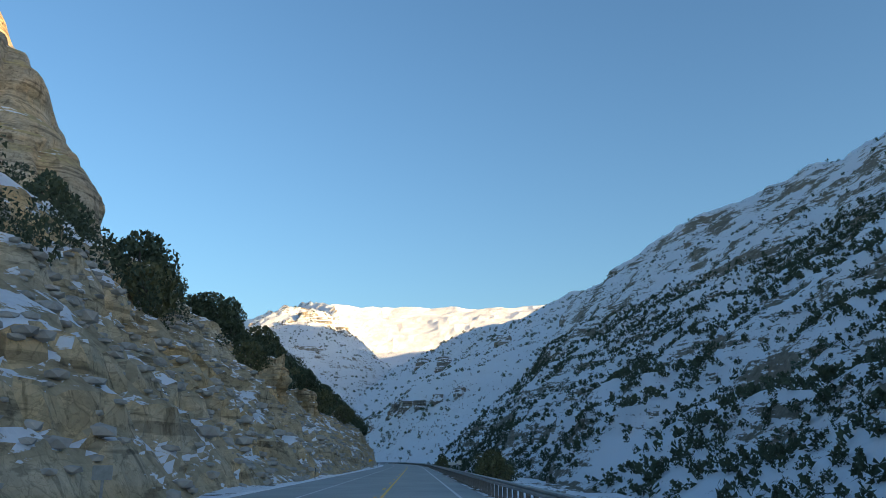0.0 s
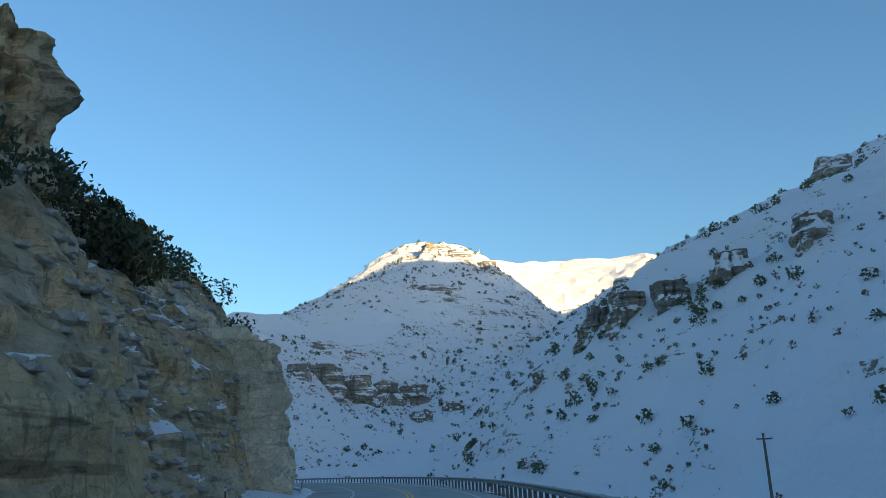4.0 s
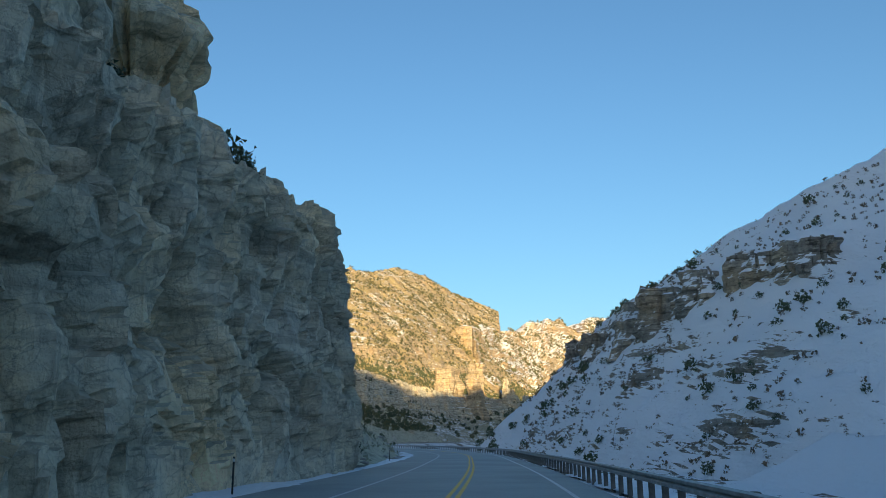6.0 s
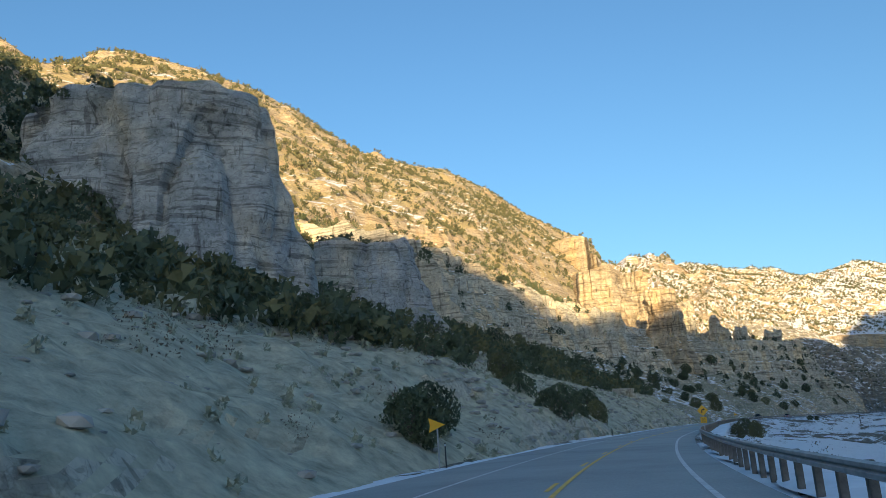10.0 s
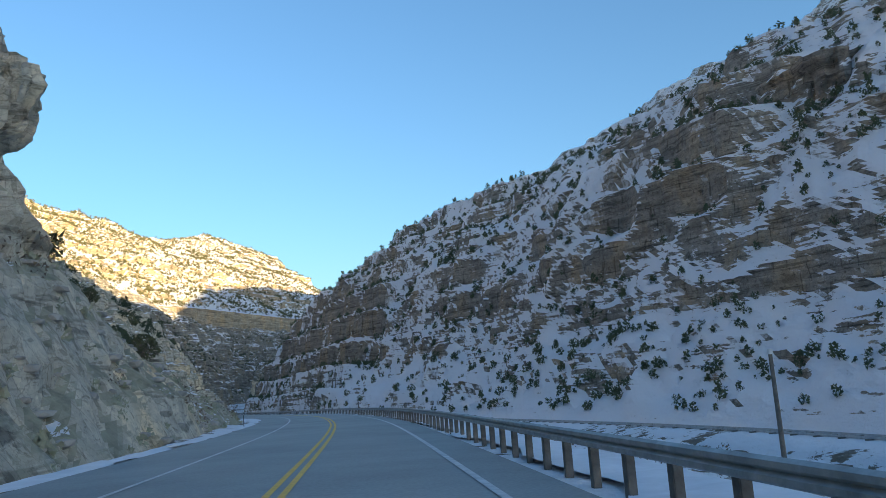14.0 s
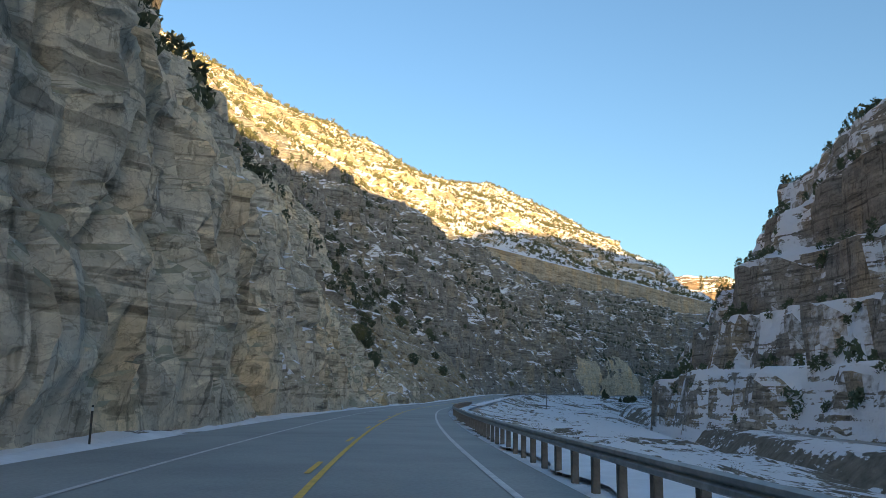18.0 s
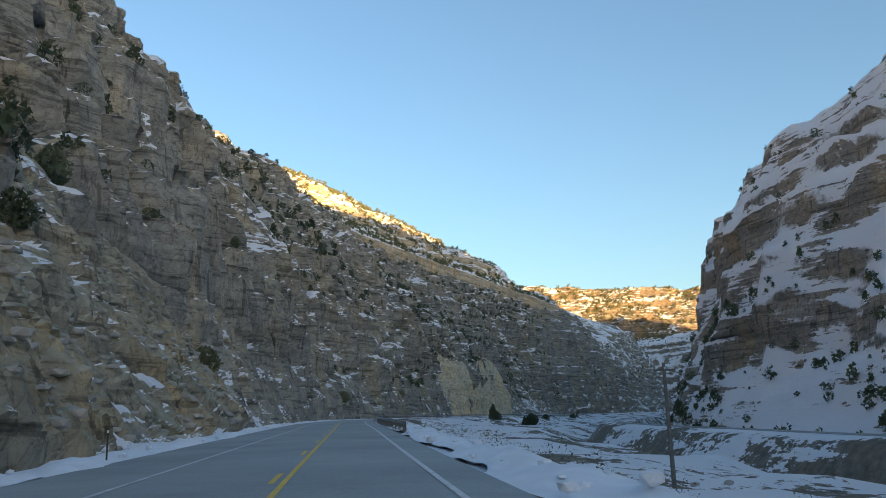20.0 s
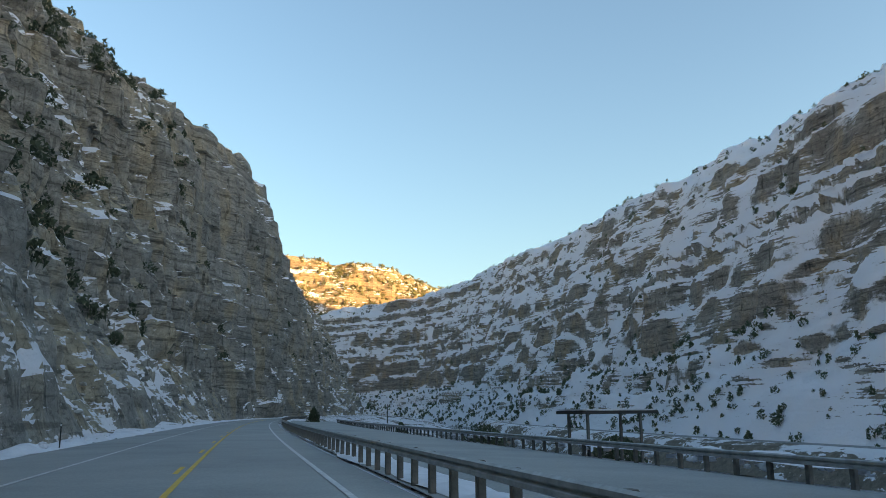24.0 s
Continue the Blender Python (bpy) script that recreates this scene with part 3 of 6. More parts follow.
L8 = sheet("tan_road_wall", pale_cut, "smooth tan rock wall with junipers along its top", "cliff", [
    line((22.9, 3.4, -0.1), (23.1, 2.7, -0.1), (23.5, 2.6, -0.1), (23.9, 2.6, -0.1), (24.15, 2.8, -0.1), (24.3, 3.6, -0.1)),
    line((22.9, 3.8, 2.5), (23.1, 3.0, 4.5), (23.5, 2.9, 5), (23.9, 2.9, 4.5), (24.15, 3.1, 3), (24.3, 4, 1.5)),
    line((22.9, 4.6, 5), (23.1, 3.7, 7), (23.5, 3.6, 8.6), (23.9, 3.6, 8.8), (24.15, 3.8, 5.5), (24.3, 4.6, 3)),
    line((22.9, 6.5, 7), (23.1, 6, 9.2), (23.5, 6.4, 10.2), (23.9, 6.4, 10), (24.15, 6, 7), (24.3, 6, 4)),
    line((22.9, 10, 6), (23.1, 10, 8), (23.5, 10, 9), (23.9, 10, 9), (24.15, 9, 6), (24.3, 8, 3))],
    320, 130, 0.36, 0.2, 1.6, 0.3, 19, 3.4, 0.02, 1.3)
L7 = sheet("left_promontory", wall_rock, "dark layered promontory at the road bend", "cliff", [
    line((25.9, 4, -0.1), (26.6, 3.5, -0.1), (27.3, 3.5, -0.1), (28, 3.5, -0.1), (29, 4, -0.1), (30.5, 5, -0.1)),
    line((25.9, 7, 8), (26.6, 4.4, 8), (27.3, 4.6, 7), (28, 6, 6), (29, 8, 7), (30.5, 9, 8)),
    line((25.9, 10, 22), (26.7, 5.2, 23), (27.3, 6, 20), (28, 9, 17), (29, 14, 20), (30.5, 16, 24)),
    line((25.9, 12, 29), (26.7, 8, 31.5), (27.3, 10, 28), (28, 16, 25), (29, 22, 32), (30.5, 26, 38)),
    line((25.9, 50, 34), (26.7, 50, 34), (27.3, 50, 34), (28, 50, 36), (29, 60, 50), (30.5, 60, 52))],
    180, 110, 1.0, 0.8, 2.6, 0.5, 8, 6.0, 0.02)
M3 = sheet("far_left_mountain", warm_far, "far cream mountain with a sunlit cliff band above dark snowy slopes", "mountain", [
    [(-222, 470, 14), (-238, 520, 14), (-252, 570, 15), (-266, 620, 18), (-282, 670, 26), (-298, 720, 34), (-312, 770, 42), (-308, 820, 46), (-290, 870, 46), (-268, 930, 46), (-240, 1000, 45)],
    [(-240, 475, 30), (-262, 530, 28), (-280, 580, 30), (-300, 640, 36), (-316, 690, 44), (-332, 730, 54), (-340, 780, 60), (-332, 830, 62), (-316, 880, 60), (-290, 940, 56), (-258, 1010, 54)],
    [(-248, 480, 42), (-275, 535, 42), (-295, 585, 46), (-312, 640, 54), (-326, 690, 58), (-345, 735, 70), (-354, 785, 76), (-346, 835, 76), (-328, 885, 74), (-300, 945, 68), (-262, 1015, 62)],
    [(-256, 486, 52), (-290, 540, 58), (-314, 590, 65), (-328, 655, 79), (-326, 695, 72), (-368, 740, 90), (-384, 770, 100), (-384, 859, 105), (-378, 965, 112), (-372, 1065, 131), (-342, 1150, 125)],
    [(-330, 490, 50), (-360, 540, 50), (-380, 590, 60), (-390, 650, 70), (-400, 700, 70), (-440, 740, 80), (-460, 780, 90), (-470, 880, 90), (-470, 990, 95), (-460, 1110, 100), (-420, 1220, 95)]],
    240, 120, 2.4, 0.45, 6.0, 0.5, 9, 18.0, 0.03)
R1 = sheet("right_ridge_south", dark_slope, "tall dark hillside of junipers and snow", "hillside", [
    line((-3, -14, -2.4), (-2, -13, -2.0), (-1, -12, -1.8), (0, -11, -1.6), (1, -11, -1.6), (2, -10, -1.5), (3, -10, -1.5), (3.7, -11, -1.5), (4.3, -14, -1.5)),
    [(20, -120, 6), (22, -90, 6), (26, -45, 7), (30, 0, 8), (34, 45, 9), (38, 90, 10), (40, 130, 10), (40, 165, 9), (32, 190, -3.4)],
    [(48, -125, 16), (52, -95, 18), (52, -45, 22), (55, 0, 24), (58, 50, 25), (60, 100, 24), (60, 145, 25), (58, 180, 23), (46, 206, 4)],
    [(80, -120, 20), (90, -90, 30), (95, -30, 46), (98, 30, 52), (100, 85, 55), (104, 120, 57), (110, 165, 62), (111, 215, 67), (92, 250, 52)],
    # crest south of y 130 is unseen, its heights set to shade the sunlit mountain
    [(110, -130, 20), (135, -95, 36), (160, -30, 74), (165, 15, 70), (165, 50, 62), (165, 88, 62), (165, 130, 78), (170, 180, 86), (175, 235, 92), (160, 300, 84)],
    [(200, -140, 15), (260, -95, 30), (280, -30, 50), (280, 30, 60), (280, 85, 60), (280, 130, 60), (290, 180, 60), (300, 235, 60), (300, 310, 60)]],
    300, 160, 1.5, 0.3, 4.5, 0.2, 10, 12.0, 0.03, smooth=True)
R2 = sheet("right_spur", snow_rock, "snow covered spur with a broken rock band", "hillside", [
    [(30, 140, -3.4), (24, 172, -3.4), (23, 205, -3.4), (13, 235, -3.4), (9, 258, -3.4), (8, 276, 1), (12, 305, 7), (20, 340, 20), (36, 380, 34)],
    [(44, 146, -2), (36, 178, 4.5), (34, 210, 8), (26, 240, 11), (21, 266, 10), (18, 285, 9), (24, 315, 14), (30, 345, 26), (44, 382, 40)],
    [(66, 158, 8), (56, 195, 17), (46, 226, 23), (37, 249, 23), (40, 285, 22), (42, 310, 24), (44, 330, 30), (50, 355, 38), (58, 388, 50)],
    [(92, 178, 22), (82, 215, 35), (72, 248, 38), (68, 285, 40), (70, 315, 43), (70, 338, 47), (70, 352, 52), (72, 369, 56), (70, 395, 55)],
    [(134, 220, 46), (124, 260, 62), (117, 290, 66), (108, 318, 66), (98, 334, 61), (90, 344, 60), (84, 360, 60), (86, 385, 62), (90, 410, 62)],
    [(200, 230, 60), (200, 270, 80), (190, 300, 84), (170, 330, 78), (160, 350, 74), (150, 370, 72), (140, 395, 72), (140, 420, 74), (150, 450, 80)]],
    220, 150, 0.8, 0.12, 5.0, 0.12, 11, 11.0, 0.03)
H5 = sheet("round_snow_hill", snow_rock, "round snow covered hill with brown rock outcrops", "hill", [
    [(30, 360, 26), (20, 318, 12), (9, 284, 2), (-4, 268, -3.4), (-22, 266, -3.4), (-42, 272, -3.4), (-64, 284, -3.4), (-84, 297, -3.4), (-98, 318, -3.4), (-104, 350, -3.4), (-108, 385, -3.4)],
    [(22, 364, 30), (10, 326, 14), (-2, 300, 8), (-14, 282, 7), (-30, 278, 8), (-46, 284, 8), (-64, 294, 7), (-80, 306, 6), (-92, 325, 6), (-96, 352, 6), (-99, 388, 7)],
    [(12, 368, 34), (2, 336, 17), (-9, 313, 13), (-20, 295, 14), (-33, 289, 16), (-48, 294, 17), (-62, 302, 15), (-76, 313, 13), (-84, 330, 13), (-86, 356, 14), (-88, 390, 16)],
    [(0, 374, 41), (-6, 345, 31), (-14, 328, 28), (-24, 318, 29), (-35, 309, 28), (-46, 307, 25), (-58, 313, 23), (-68, 322, 21), (-75, 337, 22), (-74, 362, 26), (-72, 395, 30)],
    [(-12, 378, 46), (-18, 352, 37), (-22, 338, 34), (-28, 329, 35), (-36, 324, 35), (-42, 326, 34), (-48, 332, 33.5), (-54, 340, 31), (-58, 352, 33), (-55, 375, 38), (-50, 402, 42)]],
    300, 150, 0.6, 0.1, 4.0, 0.1, 12, 9.0, 0.03)
B1 = sheet("snow_butte", snow_rock, "snowy butte with a warm lit rock cap", "hill", [
    [(66, 385, 28), (44, 372, 22), (22, 358, 18), (2, 348, 15), (-20, 342, 22), (-44, 338, 22), (-70, 345, 24), (-92, 362, 16), (-104, 392, 8)],
    [(62, 402, 32), (44, 400, 42), (24, 396, 52), (6, 388, 54), (-14, 382, 50), (-36, 374, 42), (-60, 376, 36), (-80, 390, 30), (-92, 412, 22)],
    [(66, 420, 34), (46, 421, 50), (26, 426, 67), (8, 424, 74), (-10, 424, 70), (-26, 420, 61), (-44, 412, 52), (-62, 415, 46), (-76, 430, 38)],
    [(68, 440, 36), (46, 440, 54), (25, 438, 74), (5, 440, 83), (-10, 440, 80), (-24, 436, 70), (-38, 432, 59), (-52, 440, 52), (-64, 455, 44)],
    [(70, 500, 30), (50, 500, 40), (26, 500, 56), (6, 500, 60), (-12, 500, 60), (-28, 495, 54), (-44, 490, 46), (-58, 495, 40), (-70, 500, 36)]],
    180, 130, 0.8, 0.25, 4.5, 0.15, 13, 10.0, 0.03)
P1 = sheet("snow_plateau", white_top, "far flat plateau deep in sunlit snow", "plateau", [
    [(-90, 560, 10), (-24, 510, 30), (10, 496, 40), (66, 500, 45), (130, 484, 48), (200, 454, 46), (280, 414, 44)],
    [(-90, 590, 30), (-24, 550, 74), (10, 550, 86), (66, 560, 87), (140, 544, 87), (215, 510, 86), (300, 460, 84)],
    [(-90, 640, 40), (-18, 598, 104), (12, 598, 113), (74, 630, 120), (160, 622, 121), (240, 590, 122), (330, 520, 120)],
    [(-60, 860, 40), (40, 840, 106), (80, 850, 114), (120, 880, 122), (220, 860, 124), (340, 800, 124), (460, 700, 122)]],
    120, 60, 2.0, 0.0, 6.0, 0.2, 14, 22.0, 0.05)
R3 = sheet("right_wall_middle", ledge_rock, "steep layered brown wall with snow gullies", "cliff", [
    [(-96, 352, -3.4), (-112, 385, -3.4), (-126, 420, -3.4), (-142, 462, -3.4), (-158, 498, -3.4), (-172, 518, -3.4), (-187, 548, -3.4), (-206, 584, -3.4), (-223, 616, -3.4), (-235, 645, -3.4), (-241, 672, -3.4), (-238, 706, -3.4)],
    [(-88, 362, 6), (-104, 392, 6), (-118, 428, 6), (-134, 468, 6), (-151, 504, 6), (-165, 525, 6), (-179, 554, 6), (-197, 588, 6), (-214, 620, 6), (-228, 648, 5), (-236, 676, 5), (-232, 706, 5)],
    [(-76, 378, 20), (-92, 408, 20), (-106, 444, 20), (-131, 484, 20), (-152, 515, 21), (-163, 536, 21), (-175, 565, 22), (-192, 597, 21.5), (-210, 628, 23), (-222, 655, 20), (-229, 683, 18), (-224, 706, 18)],
    [(-64, 390, 32), (-80, 420, 34), (-94, 456, 35), (-122, 494, 32), (-145, 523, 31), (-158, 549, 31), (-168, 577, 32), (-185, 612, 35), (-197, 642, 34), (-208, 664, 30), (-219, 688, 26), (-214, 706, 26)],
    [(-30, 410, 52), (-44, 445, 58), (-58, 485, 54), (-76, 526, 57), (-92, 560, 60), (-110, 590, 58), (-130, 612, 51), (-154, 632, 45), (-172, 650, 42), (-184, 672, 42), (-188, 692, 40), (-184, 706, 40)],
    # unseen back ridge, added high so its shadow covers the far left mountain's foot
    [(0, 428, 44), (26, 490, 84), (20, 530, 102), (0, 570, 108), (-30, 600, 104), (-70, 626, 92), (-100, 645, 82), (-124, 660, 74), (-140, 675, 66), (-148, 688, 60), (-144, 696, 56), (-140, 702, 54)]],
    620, 230, 1.3, 0.85, 5.0, 0.3, 15, 10.0, 0.03, talus=-6)
R4 = sheet("right_wall_north", ledge_rock, "layered brown canyon wall above a snowy talus slope", "cliff", [
    [(-230, 680, -3.4), (-237, 706, -3.4), (-241, 735, -3.4), (-239.5, 766, -3.4), (-231, 800, -3.4), (-215, 830, -3.4), (-208, 866, -3.4), (-196, 908, -3.4), (-186, 955, -3.4), (-178, 1010, -3.4), (-176, 1070, -3.4), (-196, 1110, -3.4), (-240, 1140, -3.4)],
    [(-222, 690, 4), (-229, 710, 4), (-235, 738, 5), (-235.5, 769, 6), (-223, 803, 6), (-204, 834, 6), (-197, 870, 6.5), (-184, 912, 7), (-172, 960, 7.5), (-164, 1015, 8), (-162, 1080, 9), (-186, 1122, 9), (-236, 1154, 9)],
    [(-212, 694, 18), (-221, 714, 18), (-231, 742, 19), (-231, 772, 19), (-216, 806, 18), (-198, 835, 19), (-190, 872, 20), (-177, 912, 22), (-165, 960, 25), (-156, 1016, 28), (-156, 1083, 28), (-181, 1128, 27), (-232, 1168, 28)],
    [(-200, 700, 30), (-212, 718, 30), (-224, 745, 28), (-224, 777, 30), (-209, 810, 31), (-192, 836, 33), (-183, 874, 34), (-168, 912, 39), (-155, 960, 44), (-145, 1018, 47), (-146, 1087, 45), (-174, 1134, 40), (-226, 1180, 40)],
    [(-164, 704, 54), (-172, 722, 56), (-176, 750, 56), (-172, 780, 58), (-166, 815, 60), (-156, 845, 60), (-138, 878, 61), (-116, 920, 68), (-92, 970, 73), (-86, 1030, 64), (-114, 1104, 54), (-150, 1158, 47), (-216, 1198, 44)],
    # unseen back ridge, added to keep sun off the far north mountain's lower slope
    [(-90, 700, 84), (-90, 730, 84), (-90, 760, 84), (-86, 790, 84), (-70, 830, 88), (-50, 870, 92), (-20, 920, 100), (20, 970, 104), (60, 1050, 104), (20, 1140, 80), (-80, 1200, 50), (-190, 1225, 40)]],
    760, 250, 1.3, 0.8, 4.6, 0.2, 16, 9.0, 0.03, talus=1, smooth=True)
F1 = sheet("far_north_mountain", far_brown, "far mountain glowing in low sun with scrub below", "mountain", [
    [(-420, 1180, 20), (-320, 1200, 24), (-220, 1225, 22), (-140, 1245, 18), (-70, 1262, 16), (20, 1270, 20), (120, 1260, 30)],
    [(-420, 1230, 60), (-320, 1250, 62), (-220, 1270, 62), (-140, 1285, 60), (-75, 1298, 58), (15, 1305, 60), (120, 1300, 70)],
    [(-420, 1270, 104), (-320, 1285, 104), (-220, 1300, 101), (-150, 1310, 98), (-95, 1318, 97), (-45, 1340, 89), (120, 1350, 84)],
    [(-420, 1500, 90), (-320, 1500, 90), (-220, 1500, 90), (-150, 1500, 90), (-95, 1500, 90), (-45, 1500, 85), (120, 1500, 80)]],
    160, 80, 2.4, 0.2, 9.0, 0.3, 17, 18.0, 0.05)
V1 = sheet("snow_valley", snow_rock, "snowy side valley between the hills", "valley", [
    [(-30, 256, -2.5), (0, 254, -2.5), (20, 250, -2.5), (60, 240, -2.5)],
    [(-24, 320, 13), (6, 318, 9), (24, 318, 10), (66, 310, 22)],
    [(-20, 380, 36), (14, 384, 32), (36, 384, 34), (76, 380, 46)],
    [(-20, 440, 52), (26, 440, 48), (50, 440, 50), (90, 430, 54)],
    [(-30, 530, 62), (30, 530, 68), (80, 530, 72), (140, 520, 74)],
    [(-30, 580, 50), (30, 580, 50), (80, 580, 50), (140, 560, 50)]],
    120, 120, 0.6, 0.1, 4.0, 0.1, 18, 10.0, 0.03)

# ---- crags standing out of the slopes ----
def crag(name, mat, label, x, y, z0, z1, rx, ry, turn=0.0, top=0.7, seed=0, nu=70, nv=44, rough=0.5, step=1.6, flare=0.4, stairs=1.0):
    """A block of rock, steep all round, from z0 to z1."""
    a = np.linspace(0, 2 * math.pi, nu)
    t = np.concatenate([np.linspace(0, 1, nv - 12), np.ones(12)])
    up = np.linspace(0, 1, nv - 12)
    stair = np.clip((up - 0.36) / 0.1, 0, 1) * 0.35 + np.clip((up - 0.68) / 0.08, 0, 1) * 0.35 + 0.3 * up
    stair = stair * stairs + up * (1 - stairs)
    r = np.concatenate([1 + (top - 1) * stair + flare * (1 - up) ** 5, np.linspace(top, 0.0, 13)[1:]])
    sq = (np.abs(np.cos(a)) ** 4 + np.abs(np.sin(a)) ** 4) ** -0.22
    px, py = np.outer(np.cos(a) * sq * rx, r), np.outer(np.sin(a) * sq * ry, r)
    ct, st = math.cos(turn), math.sin(turn)
    net = np.stack([x + px * ct - py * st, y + px * st + py * ct, np.broadcast_to(z0 + (z1 - z0) * t, px.shape)], 2)
    p = net.reshape(-1, 3)
    out = np.stack([p[:, 0] - x, p[:, 1] - y, np.zeros(len(p))], 1)
    out /= np.linalg.norm(out, axis=1)[:, None] + 1e-6
    size = max(rx, ry)
    k = fbm(p / (size * 0.6), 4, seed) * rough + 0.16 * size * vnoise(p * np.array([1, 1, 0.35]) / (size * 0.5), seed + 1)
    k -= rough * 0.9 * np.clip(1 - 4 * np.abs(vnoise(p * np.array([1, 1, 0.15]) / (size * 0.22), seed + 3)), 0, 1)
    band = p[:, 2] / step + 0.25 * vnoise(p * np.array([1, 1, 0.2]) / 6, seed + 5)
    low, part_way = np.floor(band), np.clip((band - np.floor(band)) / 0.25, 0, 1)
    shelf = [vnoise(np.stack([b * 1.37 + 0.5, p[:, 0] / (size * 1.3), p[:, 1] / (size * 1.3)], 1), seed + 7) for b in (low - 1, low)]
    k += rough * 0.75 * (shelf[0] * (1 - part_way) + shelf[1] * part_way)
    q = p + out * k[:, None]
    lid = (np.arange(len(p)) % nv) >= nv - 12
    q[:, 2] += np.where(lid, 0.12 * min(z1 - z0, 8) * fbm(p / (size * 0.45), 3, seed + 9), 0.0)
    return tagged(new(name, grid_mesh(name, q.reshape(nu, nv, 3), mat, False)), label, "rock", kind="structure")


cx, cy, _ = beside(1.12, 26.8, 0)
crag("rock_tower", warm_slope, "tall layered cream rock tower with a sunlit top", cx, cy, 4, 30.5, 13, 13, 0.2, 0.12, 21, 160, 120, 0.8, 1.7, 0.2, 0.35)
crag("grey_crag", grey_rock, "pale grey cracked cliff above junipers", -166, 327, 3, 17.2, 4.6, 7.2, -0.5, 0.74, 22, 150, 100, 0.8, 2.6, 0.1, 0.25)
crag("grey_crag", grey_rock, "low pale grey slab of cliff above junipers", -176, 347, 4, 15.0, 4.2, 6.2, -0.5, 0.62, 23, 130, 80, 0.75, 2.4, 0.1, 0.3)
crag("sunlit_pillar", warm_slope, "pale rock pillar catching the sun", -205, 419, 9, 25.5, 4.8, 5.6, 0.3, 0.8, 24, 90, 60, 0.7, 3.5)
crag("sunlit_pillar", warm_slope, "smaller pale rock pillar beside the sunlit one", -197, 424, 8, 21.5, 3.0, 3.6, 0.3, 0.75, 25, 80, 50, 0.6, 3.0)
crag("sunlit_pillar", cliff_rock, "grey rock pillar below the sunlit mountain", -196, 405, 6, 16.5, 3.6, 4.2, 0.1, 0.75, 26, 80, 50, 0.6, 3.0)
for k, (s, u, z0, z1, rx, ry) in enumerate(((13.86, 33, 14, 29, 3.2, 3.0), (14.25, 29, 12, 24.0, 1.3, 1.5), (14.1, 17, 8, 16.8, 1.6, 1.8), (14.3, 13.5, 8, 16.0, 1.7, 2.0), (14.46, 11.4, 6, 14.6, 1.6, 1.8), (14.62, 10.6, 5, 12.4, 0.8, 1.0), (13.5, 22, 9, 15.6, 3.0, 3.4), (13.75, 19, 9, 15, 2.0, 2.4), (14.36, 6.0, 1, 6.6, 1.2, 1.5), (13.1, 24, 10, 17.0, 2.6, 3.0), (14.0, 20.5, 9, 18.8, 1.2, 1.2), (14.02, 19.0, 9, 16.6, 1.5, 1.6))):
    cx, cy, h = beside(s, u, 0)
    # the sunlit first tower has its warm light put into the colour as cream
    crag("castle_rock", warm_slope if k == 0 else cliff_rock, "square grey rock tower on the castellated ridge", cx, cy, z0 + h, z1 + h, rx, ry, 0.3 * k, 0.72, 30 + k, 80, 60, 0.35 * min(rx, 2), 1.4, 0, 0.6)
for k, (s, u, z0, z1, rx, ry) in enumerate(((8.62, 9.5, 2, 5.2, 1.1, 1.6), (9.45, 14.5, 4, 8.2, 1.4, 2.2), (9.66, 15.2, 4, 8.6, 1.3, 1.9), (9.85, 13.2, 3.4, 7.2, 1.2, 1.8), (11.75, 6, 0.6, 3.2, 1.0, 1.6), (1.0, 6.6, 2.2, 5.0, 1.1, 1.4), (1.32, 6.4, 2.4, 4.6, 1.0, 1.3), (3.75, 8.5, 5, 10.6, 1.4, 2.0), (4.35, 7.2, 4, 8.4, 1.0, 1.2), (6.33, 5.7, 2.5, 7.9, 1.2, 1.2), (6.21, 6.0, 2.5, 8.8, 1.5, 1.8), (6.09, 6.2, 2.5, 9.4, 1.6, 1.8), (5.62, 5.2, 3.6, 5.8, 0.9, 1.1))):
    cx, cy, h = beside(s, u, 0)
    crag("outcrop", cut_rock if s < 5 else pale_cut if s < 7 else cliff_rock, "cracked rock outcrop standing out of the slope", cx, cy, z0 + h, z1 + h, rx, ry, 0.7 * k, 0.72, 50 + k, 70, 50, 0.4, 0.9, 0.2, 0.4)
def lift(net, x, y):
    """Height of a hillside at a place."""
    p = net.reshape(-1, 3)
    return float(p[np.argmin((p[:, 0] - x) ** 2 + (p[:, 1] - y) ** 2), 2])


